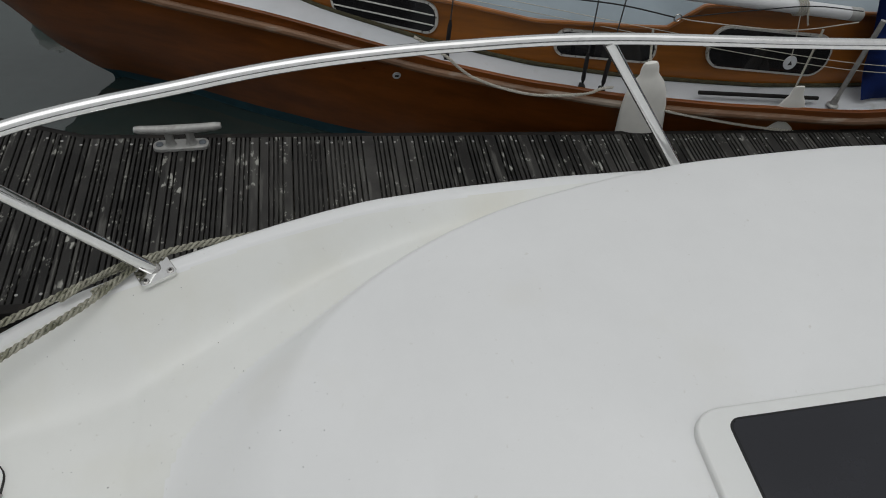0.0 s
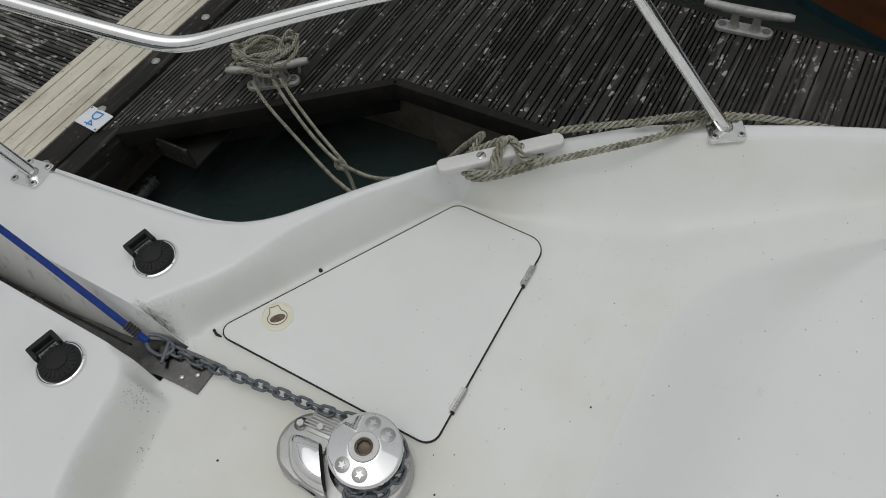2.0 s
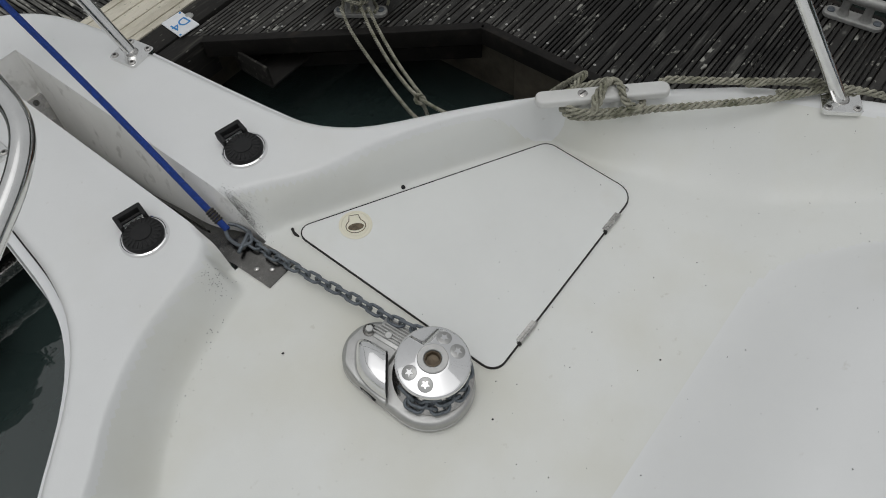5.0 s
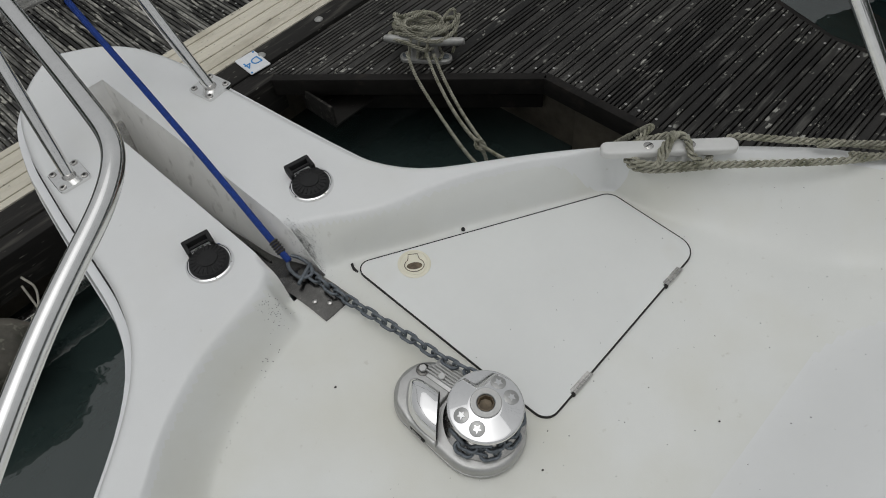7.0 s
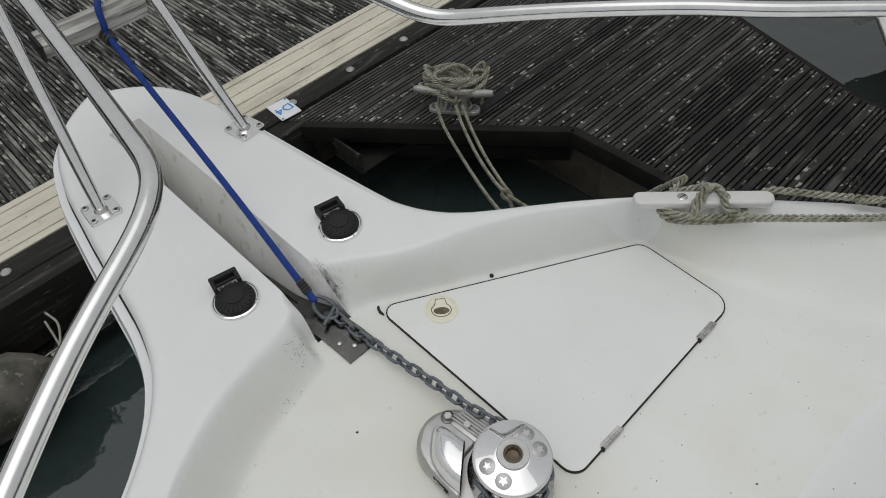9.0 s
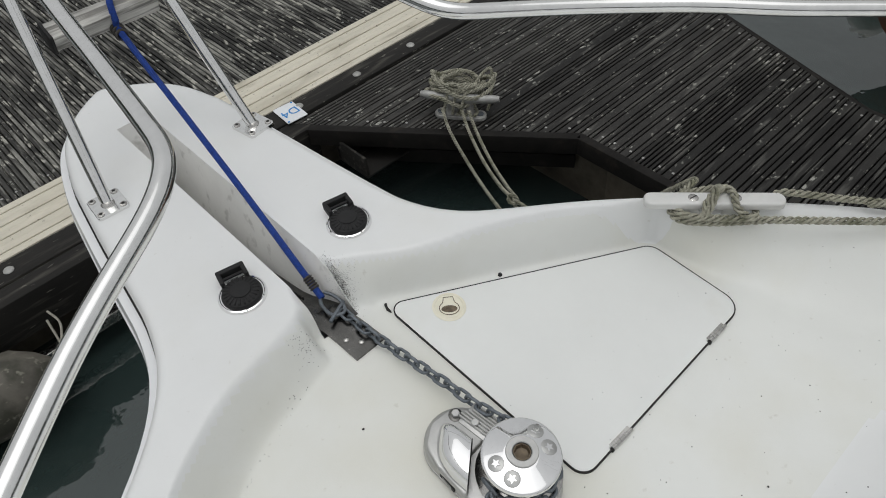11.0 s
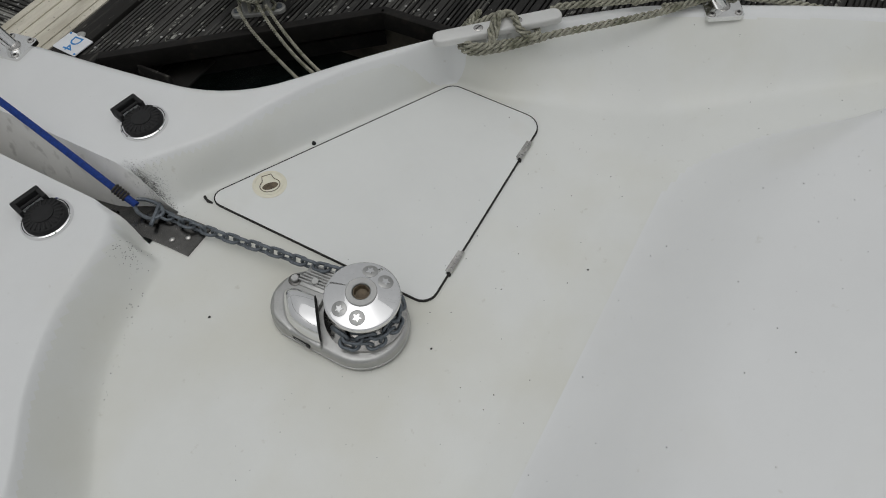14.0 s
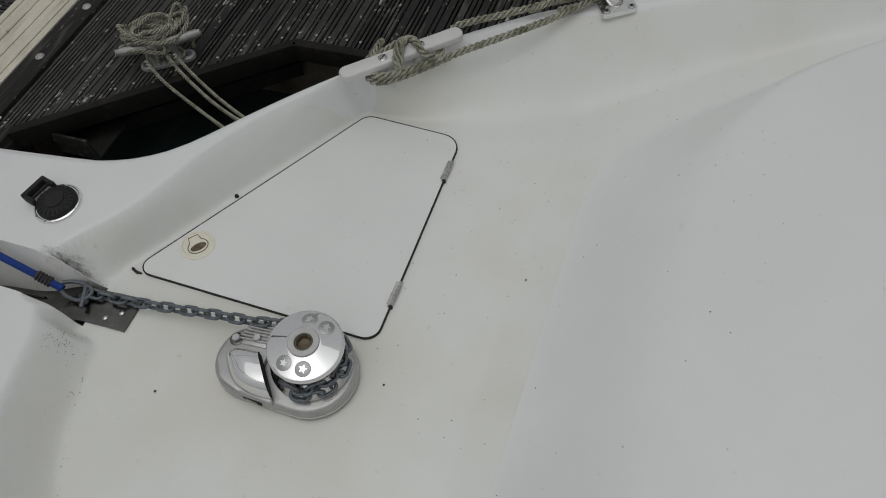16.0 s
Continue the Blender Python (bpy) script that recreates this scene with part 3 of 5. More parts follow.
bm = bmesh.new()
for x, lean in ((SLOT_P, 0.006), (SLOT_S, -0.048)):
    ys = [y for y in ROWS_Y if SLOT_AFT - 0.012 < y < SLOT_FWD + 0.014]
    tops = surface(np.array([[x, y] for y in ys]))
    rows = []
    for y, z in zip(ys, tops):
        ep, es = min(-SLOT_P, widths(y)[0] * 0.3), min(SLOT_S, widths(y)[1] * 0.3)
        xx = -ep if x < 0 else es
        low = slot_floor(y) - 0.02
        slant = lean * min(1.0, max(0.0, (float(z) - low - 0.03) / 0.13))
        rows.append([bm.verts.new((xx + slant * u, y, lerp(float(z) + 0.0005, low, u))) for u in (0, 0.04, 0.35, 0.7, 1)])
    for a, b in zip(rows, rows[1:]):
        for k in range(4):
            bm.faces.new([a[k], a[k + 1], b[k + 1], b[k]])
yf = [y for y in ROWS_Y if y >= SLOT_FWD][0]
ex0, ex1 = -min(-SLOT_P, widths(yf)[0] * 0.3), min(SLOT_S, widths(yf)[1] * 0.3)
q = [bm.verts.new(v) for v in ((ex0 - 0.001, yf + 0.001, on_deck(ex0, yf)), (ex1 + 0.001, yf + 0.001, on_deck(ex1, yf)), (ex1, yf - 0.12, -0.09), (ex0, yf - 0.12, -0.09))]
bm.faces.new(q)
slot_gel = material("grimy_gelcoat", (0.82, 0.815, 0.79), 0.45, spread=0.06, scale=6)
over(slot_gel, (0.10, 0.09, 0.06), 26, 0.58, 0.70, fac=0.3, detail=8)
over(slot_gel, (0.30, 0.28, 0.20), 5, 0.60, 0.78, fac=0.3)
part("anchor_slot", bm, slot_gel, motor_boat, "mildewed walls of the anchor slot", 30)

SHEAR_S = Matrix(((1, 0, 0, 0), (0, 1, 0, 0), (-0.02, 0.11, 1, 0.03), (0, 0, 0, 1)))
SHEAR_C = Matrix(((1, 0, 0, 0), (0, 1, 0, 0), (-0.02, 0.02, 1, 0.0648), (0, 0, 0, 1)))
roller_channel = thing("anchor_roller_channel", "dull stainless steel chain channel at the bow", "chain channel")
bm = bmesh.new()
rows = []
for y, xp, xs, z in ((0.379, -0.036, 0.040, 0.0742), (0.43, -0.039, 0.035, 0.0800), (0.474, -0.043, 0.029, 0.0850), (0.50, -0.048, 0.030, 0.0870), (0.53, -0.048, 0.020, 0.084), (0.62, -0.047, 0.004, 0.056), (0.85, -0.046, -0.008, 0.008), (1.10, -0.045, -0.008, -0.038), (1.24, -0.044, -0.008, -0.060)):
    rows.append([bm.verts.new((x, y, z - d)) for x, d in ((xp, 0.004), (xp, 0), (xs, 0), (xs, 0.004))])
for p, q in zip(rows, rows[1:]):
    for k in range(4):
        bm.faces.new([p[k], p[(k + 1) % 4], q[(k + 1) % 4], q[k]])
bm.faces.new(rows[0])
bm.faces.new(rows[-1][::-1])
part("channel_plate", bm, plate_steel, roller_channel)
for x in (-0.0425, -0.013):
    bm = bmesh.new()
    rows = []
    for y in np.linspace(0.60, 1.22, 12):
        z = slot_floor(y)
        rows.append([bm.verts.new((x + dx, y, z + dz)) for dx, dz in ((-0.002, 0.0), (-0.002, 0.020), (0.0, 0.022), (0.002, 0.020), (0.002, 0.0))])
    for a, b in zip(rows, rows[1:]):
        for k in range(4):
            bm.faces.new([a[k], a[k + 1], b[k + 1], b[k]])
    part("channel_side", bm, plate_steel, roller_channel)
for x, y in ((-0.022, 0.43), (0.018, 0.445), (-0.002, 0.405)):
    bm = bmesh.new()
    lathe(bm, [(0.006, -0.002), (0.006, 0.0015), (0.004, 0.003), (0, 0.0032)], 12, pose(x, y, 0.0742 + 0.113 * (y - 0.379)))
    part("screw", bm, satin, roller_channel)
cheek = part("cheek_plate", slab(bmesh.new(), rounded([(-0.032, -0.09), (0.032, -0.09), (0.030, 0.06), (-0.030, 0.06)], 0.006), 0.0, 0.004, 0.001, 1, pose(-0.013, 1.268, 0.020, 64, 0, 0)), satin, roller_channel, "spotted stainless plate at the stem end")
part("bolt", lathe(bmesh.new(), [(0.0, 0.0), (0.008, 0.0), (0.007, 0.004), (0, 0.005)], 12, pose(-0.013, 1.268, 0.020, 64, 0, 0) @ pose(0.004, 0.044, 0.004)), plate_steel, cheek)

# ---------- anchor locker hatch ----------
hatch = part("locker_hatch", slab(bmesh.new(), rounded(HATCH, [0.022, 0.035, 0.04, 0.03]), -0.002, 0.0062, 0.0022, 3, SHEAR_S), hatch_gel, motor_boat, "cream-white anchor locker hatch")


def grown(poly, d):
    c = Vector((sum(p[0] for p in poly) / len(poly), sum(p[1] for p in poly) / len(poly)))
    out, n = [], len(poly)
    for i in range(n):
        p, a, b = Vector(poly[i]), Vector(poly[i - 1]), Vector(poly[(i + 1) % n])
        n1 = Vector(((p - a).y, -(p - a).x)).normalized()
        n2 = Vector(((b - p).y, -(b - p).x)).normalized()
        if n1.dot(p - c) < 0:
            n1, n2 = -n1, -n2
        k = n1 + n2
        out.append(tuple(p + k * (d / max(0.3, 1 + n1.dot(n2)))))
    return out


part("hatch_seal", slab(bmesh.new(), rounded(grown(HATCH, 0.0021), [0.024, 0.037, 0.042, 0.032]), -0.003, 0.0054, 0, 1, SHEAR_S), dark_gap, motor_boat, "dark open gap round the hatch")
# the hatch's lifted tip: its notch and shadow laid in as a dark plate
bm = bmesh.new()
slab(bm, rounded([(0.0905, 0.410), (0.0860, 0.430), (0.0915, 0.4435), (0.0990, 0.4440), (0.0925, 0.4330)], 0.002), 0.0, 0.0036, 0, 1, SHEAR_S)
part("tip_notch_shadow", bm, dark_gap, motor_boat, "dark plate for the notch and shadow at the hatch tip")
for x in (0.544, 0.214):
    y = -0.078 - 0.0187 * (0.64 - x)
    bm = bmesh.new()
    m = SHEAR_S @ pose(x, y - 0.001, 0.0)
    for k in range(5):
        tube(bm, [m @ Vector((-0.028 + 0.0114 * k, 0, 0.006)), m @ Vector((-0.028 + 0.0114 * k + 0.0105, 0, 0.006))], 0.0042, 10)
    box(bm, (-0.028, -0.001, 0.002), (0.028, 0.010, 0.0066), 0.0006, m, 1)
    part("hinge", bm, satin, hatch, "stainless hatch hinge")
    part("hinge_gap", box(bmesh.new(), (-0.033, -0.004, 0.0008), (-0.028, 0.006, 0.0062), 0, m), dark_gap, hatch)
m = SHEAR_S @ pose(0.186, 0.343, 0.0052, 0, 0, -38)
bm = bmesh.new()
lathe(bm, [(0.0, 0.0), (0.036, 0.0), (0.036, 0.0020), (0.034, 0.0032), (0.0305, 0.0034), (0.0300, 0.0022), (0.0285, 0.0022), (0.0280, 0.0030), (0.0, 0.0030)], 40, m)
latch = part("latch_plate", bm, hatch_plastic, hatch, "round cream plastic hatch latch")
bm = bmesh.new()
ring = [m @ Vector((0.021 * math.cos(a), 0.017 * math.sin(a) - 0.004, 0.0034)) for a in [math.radians(d) for d in range(130, 411, 10)]]
ring += [m @ Vector(v) for v in ((0.012, 0.013, 0.0034), (0.010, 0.024, 0.0034), (-0.010, 0.024, 0.0034), (-0.012, 0.013, 0.0034))]
tube(bm, ring, 0.0009, 6, True)
part("latch_groove", bm, latch_brown, latch)
bm = bmesh.new()
slab(bm, [(0.017 * math.cos(a), 0.009 * math.sin(a) - 0.006) for a in [2 * math.pi * k / 24 for k in range(24)]], 0.0022, 0.0034, 0.0004, 1, m)
part("latch_ring", bm, latch_brown, latch, "tarnished lift ring of the latch")

bm = bmesh.new()
lathe(bm, [(0.0, 0.0), (0.005, 0.0), (0.004, 0.004), (0, 0.005)], 10, SHEAR_S @ pose(0.329, 0.331, 0.001))
part("hatch_pip", bm, rubber, motor_boat, "small black stop beside the hatch edge")

# coachroof window
bm = bmesh.new()
WIN = [(0.468, -1.383), (0.468, -2.17), (-0.15, -2.17), (-0.15, -1.383)]
zc = on_deck(0.35, -1.45)
slope = (on_deck(0.35, -1.9) - zc) / -0.45
cx = (on_deck(0.1, -1.45) - on_deck(0.4, -1.45)) / -0.3
WSHEAR = Matrix(((1, 0, 0, 0), (0, 1, 0, 0), (cx, slope, 1, zc - slope * -1.45 - cx * 0.35), (0, 0, 0, 1)))
slab(bm, rounded(WIN, 0.06), -0.01, 0.012, 0.006, 3, WSHEAR)
coach_hatch = part("roof_hatch_frame", bm, hatch_gel, motor_boat, "white frame of the coachroof window")
inner = [(0.437, -1.453), (0.437, -2.12), (-0.12, -2.12), (-0.12, -1.453)]
part("roof_hatch_pane", slab(bmesh.new(), rounded(inner, 0.02), 0.0, 0.0145, 0.001, 1, WSHEAR), window_glass, coach_hatch, "smoked acrylic pane")
part("pane_seal", slab(bmesh.new(), rounded(grown(inner, 0.004), 0.024), 0.0, 0.0132, 0.001, 1, WSHEAR), rubber, coach_hatch)

# dirt specks on the deck
rng = random.Random(4)
bm = bmesh.new()


def speck(bm, x, y, r):
    z = on_deck(x, y)
    if x > 0.11 and -0.08 < y < 0.44 - 0.55 * (x - 0.11):
        z += 0.0055
    k = 5
    vs = [bm.verts.new((x + r * rng.uniform(0.6, 1.2) * math.cos(a), y + r * rng.uniform(0.6, 1.2) * math.sin(a), z + 0.0012)) for a in [2 * math.pi * j / k for j in range(k)]]
    top = bm.verts.new((x, y, z + 0.0022))
    for j in range(k):
        bm.faces.new([vs[j], vs[(j + 1) % k], top])


for _ in range(190):
    speck(bm, rng.uniform(-0.5, 1.0), rng.uniform(-0.75, 0.1), rng.choice([0.0006, 0.0008, 0.001, 0.0014]))
for _ in range(60):
    u = abs(rng.gauss(0, 0.03))
    speck(bm, -0.104 + rng.gauss(0, 0.016), 0.442 + rng.gauss(0, 0.011), rng.choice([0.0006, 0.0009, 0.0012]))
for _ in range(22):
    u = rng.random()
    speck(bm, -0.134 - 0.20 * u + rng.gauss(0, 0.006), 0.42 - 0.10 * u + rng.gauss(0, 0.008), rng.choice([0.0008, 0.0013]))
for _ in range(650):
    speck(bm, 0.0395 + abs(rng.gauss(0, 0.007)), 0.522 + rng.gauss(0, 0.020), rng.choice([0.0004, 0.0006, 0.0009]))
for _ in range(500):
    speck(bm, 0.050 + rng.gauss(0, 0.014), 0.515 + rng.gauss(0, 0.012), rng.choice([0.0003, 0.0004, 0.0006]))
for x, y, r in ((-0.12, 0.26, 0.003), (0.03, -0.135, 0.0026), (0.33, -0.32, 0.003)):
    speck(bm, x, y, r)
specks = mesh_object("dirt_specks", bm, dark_gap)
tagged(specks, "scattered dark grit and dirt specks on the white deck", "dirt", kind="stuff")


# ---------- windlass ----------
windlass = thing("anchor_windlass", "chrome anchor windlass with chain on its gypsy, bolted to the deck", "windlass", pose(0.017, -0.005, 0.031, 5.0, 0, 0))
HUB_X, HUB_Y = 0.0, 0.0


def stadium(c1, r1, c2, r2, n=20):
    c1, c2 = Vector(c1), Vector(c2)
    d = c2 - c1
    base = math.atan2(d.y, d.x)
    off = math.acos((r1 - r2) / d.length)
    out = [(c1.x + r1 * math.cos(a), c1.y + r1 * math.sin(a)) for a in np.linspace(base + off, base + 2 * math.pi - off, n)]
    out += [(c2.x + r2 * math.cos(a), c2.y + r2 * math.sin(a)) for a in np.linspace(base - off, base + off, n)]
    return out


FWD = (-0.030, 0.113)
part("gasket", slab(bmesh.new(), stadium((-0.012, 0), 0.0866, FWD, 0.0686), 0.0, 0.0032), dark_gap, windlass)
part("base_plate", slab(bmesh.new(), stadium((-0.012, 0), 0.086, FWD, 0.068), 0.003, 0.033, 0.009, 4), cast_steel, windlass, "brushed stainless base plate")
part("lip", slab(bmesh.new(), stadium((-0.012, 0), 0.0875, FWD, 0.0695), 0.003, 0.008, 0.002, 2), cast_steel, windlass)
bm = bmesh.new()
slab(bm, rounded([(-0.100, 0.026), (-0.040, 0.078), (0.020, 0.084), (0.024, 0.130), (-0.004, 0.170), (-0.050, 0.174), (-0.086, 0.148), (-0.099, 0.10)], [0.006, 0.006, 0.01, 0.03, 0.03, 0.03, 0.03, 0.02]), 0.028, 0.042, 0.005, 3)
part("housing", bm, cast_steel, windlass)
# polished motor cover: a short wide shell, open and upright on the side of the gypsy
bm = bmesh.new()
cmid, cu, half_w, deep = Vector((-0.056, 0.066)), Vector((-0.77, -0.64)), 0.049, 1.0
cv = Vector((-0.006, 0.076))
outline = [(half_w * math.copysign(abs(math.cos(a)) ** 0.62, math.cos(a)), deep * math.sin(a) ** 0.62) for a in np.linspace(0, math.pi, 33)]
rows = []
for k in range(11):
    a = math.pi / 2 * k / 10
    w = 0.12 + 0.88 * math.cos(a) ** 0.55
    rows.append([bm.verts.new((cmid.x + cu.x * u * w + cv.x * v * w, cmid.y + cu.y * u * w + cv.y * v * w, 0.036 + 0.040 * math.sin(a) ** 1.15)) for u, v in outline])
for a, b in zip(rows, rows[1:]):
    for k in range(len(outline) - 1):
        bm.faces.new([a[k], a[k + 1], b[k + 1], b[k]])
bm.faces.new(rows[-1])
side = [r[0] for r in rows] + [r[-1] for r in rows[::-1]]
bm.faces.new(side)
part("motor_cover", bm, chrome, windlass, "polished rounded motor cover", 50)
mm = pose(cmid.x + 0.0008, cmid.y - 0.0010, 0, 0, 0, math.degrees(math.atan2(cu.y, cu.x)))
part("cover_mouth", box(bmesh.new(), (-half_w * 0.86, -0.001, 0.040), (half_w * 0.86, 0.0006, 0.062), 0, mm), rubber, windlass, "dark mouth of the motor cover")
label = part("maker_plate", box(bmesh.new(), (-0.019, -0.002, -0.0075), (0.019, 0.002, 0.0075), 0.001, pose(-0.0985, 0.078, 0.020, 0, 0, 86)), rubber, windlass, "small black maker plate")
for z in (-0.003, 0.0025):
    part("mark", box(bmesh.new(), (-0.012, -0.0026, z - 0.0009), (0.012, 0.0026, z + 0.0009), 0, pose(-0.0985, 0.078, 0.020, 0, 0, 86)), cast_alu, label)
for x, y in ((-0.006, 0.152), (0.006, 0.114)):
    b1 = part("bolt", lathe(bmesh.new(), [(0.0, 0.038), (0.0085, 0.038), (0.0085, 0.0465), (0.0070, 0.0485), (0, 0.0485)], 6, pose(x, y, 0.003, 0, 0, 20)), cast_steel, windlass, "hexagon bolt with washer", 20)
    part("washer", lathe(bmesh.new(), [(0.0, 0.036), (0.0135, 0.036), (0.0135, 0.0392), (0.012, 0.0400), (0, 0.0400)], 24, pose(x, y, 0.003)), plate_steel, b1)
# ribbed chain stripper
stripper = part("chain_stripper", box(bmesh.new(), (0.002, 0.060, 0.026), (0.054, 0.140, 0.045), 0.002, pose(0, 0, 0, 0, 0, 6)), cast_steel, windlass, "ribbed chain guide block")
for k in range(7):
    part("rib", box(bmesh.new(), (0.010 + 0.0062 * k, 0.062, 0.040), (0.0140 + 0.0062 * k, 0.150 - 0.004 * k, 0.050), 0.0014, pose(0, 0, 0, 0, 0, 6), 1), cast_steel, stripper)
part("gypsy", lathe(bmesh.new(), [(0.0, 0.032), (0.074, 0.032), (0.077, 0.036), (0.077, 0.041), (0.070, 0.046), (0.050, 0.054), (0.046, 0.064), (0.050, 0.078), (0.060, 0.085), (0.065, 0.089), (0.065, 0.095), (0.063, 0.0965), (0, 0.0965)], 48), satin, windlass, "chain gypsy wheel")
for k in range(10):
    a = 2 * math.pi * k / 10
    part("gypsy_tooth", box(bmesh.new(), (0.046, -0.006, 0.048), (0.060, 0.006, 0.084), 0.003, pose(0, 0, 0, 0, 0, math.degrees(a)), 1), plate_steel, windlass)
dome = part("dome", lathe(bmesh.new(), [(0.0, 0.096), (0.062, 0.096), (0.0675, 0.0975), (0.0690, 0.1000), (0.0690, 0.1045), (0.0684, 0.1066), (0.0670, 0.1080), (0.0655, 0.1086), (0.0630, 0.1093), (0.048, 0.1134), (0.032, 0.1178), (0.029, 0.1186), (0.0165, 0.1190), (0.0160, 0.106), (0.0, 0.106)], 72), chrome, windlass, "mirror-bright domed cap", 25)
part("hub_ring", lathe(bmesh.new(), [(0.0165, 0.1180), (0.0282, 0.1180), (0.0282, 0.1212), (0.027, 0.1226), (0.0175, 0.1226), (0.0160, 0.1214), (0.0160, 0.1110)], 40), cast_steel, dome)
part("hub_socket", lathe(bmesh.new(), [(0.0, 0.1062), (0.0158, 0.1062), (0.0158, 0.1198), (0.0138, 0.1200), (0.0118, 0.1105), (0, 0.1085)], 8), latch_brown, dome, "bronze clutch socket")
for a in (-31, 13, 158, 203):
    mm = pose(0.0470 * math.cos(radians(a)), 0.0470 * math.sin(radians(a)), 0.1122, 16 * math.sin(radians(a)) * -1, 16 * math.cos(radians(a)), 0)
    st = part("star_boss", lathe(bmesh.new(), [(0.0, 0), (0.0142, 0), (0.0142, 0.0016), (0.0132, 0.0022), (0.0, 0.0022)], 24, mm), cast_steel, dome)
    bm = bmesh.new()
    star = [(((0.009 if k % 2 == 0 else 0.0042)) * math.cos(math.pi * k / 5), ((0.009 if k % 2 == 0 else 0.0042)) * math.sin(math.pi * k / 5)) for k in range(10)]
    slab(bm, star, 0.002, 0.0034, 0.0004, 1, mm)
    part("star", bm, chrome, st)


# ---------- chain ----------
def link_mesh(pitch, d):
    bm = bmesh.new()
    half, w = pitch / 2, 0.0095
    pts = []
    for k in range(9):
        a = -math.pi / 2 + math.pi * k / 8
        pts.append((half - 0.001 + w * math.cos(a) - w * 0.35, w * math.sin(a), 0))
    pts += [(-x, -y, z) for x, y, z in pts]
    tube(bm, [Vector(p) for p in pts], d / 2, 8, True)
    data = bpy.data.meshes.new("link")
    for f in bm.faces:
        f.smooth = True
    bm.to_mesh(data)
    bm.free()
    data.materials.append(galv)
    return data


chain = thing("anchor_chain", "grey galvanised anchor chain stretched from the windlass to the bow", "chain")
LINK = link_mesh(0.0245, 0.0068)


def lay_chain(points, flat0=0):
    path = spline(points, 0.002)
    far, last, k = 0.0, None, 0
    marks = [path[0]]
    for a, b in zip(path, path[1:]):
        far += (b - a).length
        if far >= 0.0245:
            far = 0
            marks.append(b)
    for a, b in zip(marks, marks[1:]):
        d = (b - a).normalized()
        side = d.cross(Vector((0, 0, 1))).normalized()
        up = side.cross(d)
        roll = radians(12 if k % 2 == flat0 else 98)
        y = side * math.cos(roll) + up * math.sin(roll)
        z = d.cross(y)
        mid = (a + b) / 2
        ob = new("link", LINK)
        ob.parent = chain
        ob.matrix_local = Matrix(((d.x, y.x, z.x, mid.x), (d.y, y.y, z.y, mid.y), (d.z, y.z, z.z, mid.z), (0, 0, 0, 1)))
        k += 1


lay_chain([(0.013, 0.485, 0.095), (0.017, 0.435, 0.090), (0.030, 0.325, 0.087), (0.045, 0.20, 0.088), (0.052, 0.13, 0.088), (0.064, 0.06, 0.094), (0.074, 0.01, 0.096)])
lay_chain([(0.064 * math.cos(a) + 0.015, 0.064 * math.sin(a) - 0.004, 0.094 + 0.003 * math.sin(5 * a) + 0.006 * math.sin(a)) for a in np.linspace(0.1, -3.5, 18)], 1)
lay_chain([(0.069 * math.cos(a) + 0.014, 0.069 * math.sin(a) - 0.005, 0.079 + 0.002 * math.cos(4 * a) + 0.006 * math.sin(a)) for a in np.linspace(-0.6, -3.3, 14)], 0)
# shackle that joins the chain to the blue lashing
shackle = thing("shackle", "small weathered steel shackle joining chain and rope", "shackle")
bm = bmesh.new()
tube(bm, spline([(0.000, 0.540, 0.106), (-0.010, 0.520, 0.102), (-0.008, 0.490, 0.098), (0.012, 0.477, 0.097), (0.026, 0.495, 0.098), (0.024, 0.525, 0.102), (0.014, 0.545, 0.106)], 0.005), 0.004, 8)
part("bow", bm, galv, shackle)
part("pin", tube(bmesh.new(), [(-0.022, 0.477, 0.099), (0.030, 0.500, 0.099)], 0.0042, 8), galv, shackle)


# ---------- foot switches ----------
def foot_switch(x, y, turn, first=None):
    z = on_deck(x, y)
    m = pose(x, y, z, 1.0, 0, turn)
    if first:
        return copy_thing(first, m)
    t = thing("foot_switch", "black ribbed rubber windlass foot switch in a chrome ring", "foot switch", m, "windlass foot switches")
    part("ring", lathe(bmesh.new(), [(0.0, 0.0), (0.050, 0.0), (0.0500, 0.003), (0.0485, 0.006), (0.0455, 0.0072), (0.044, 0.006), (0.0, 0.006)], 48), chrome, t, "chrome ring")
    part("cap", lathe(bmesh.new(), [(0.0, 0.004), (0.0415, 0.004), (0.0415, 0.008), (0.0395, 0.013), (0.034, 0.0165), (0.021, 0.018), (0.0205, 0.020), (0.018, 0.021), (0.0, 0.0213)], 48), rubber, t)
    for k in range(22):
        a = 2 * math.pi * k / 22
        part("rib", box(bmesh.new(), (0.022, -0.0019, 0.011), (0.0375, 0.0019, 0.0185), 0.001, pose(0, 0, 0, 0, 0, math.degrees(a)), 1), rubber, t)
    lid = bmesh.new()
    box(lid, (-0.030, 0.028, 0.004), (-0.021, 0.064, 0.026), 0.003)
    box(lid, (0.021, 0.028, 0.004), (0.030, 0.064, 0.026), 0.003)
    box(lid, (-0.030, 0.054, 0.004), (0.030, 0.066, 0.027), 0.003)
    flap = part("flap", lid, rubber, t, "open arched hinge of the guard")
    part("flap_pin", tube(bmesh.new(), [(-0.022, 0.044, 0.018), (0.022, 0.044, 0.018)], 0.0035, 10), rubber, flap)
    return t


fs = foot_switch(0.146, 0.606, -12)
foot_switch(-0.129, 0.604, -12, fs)


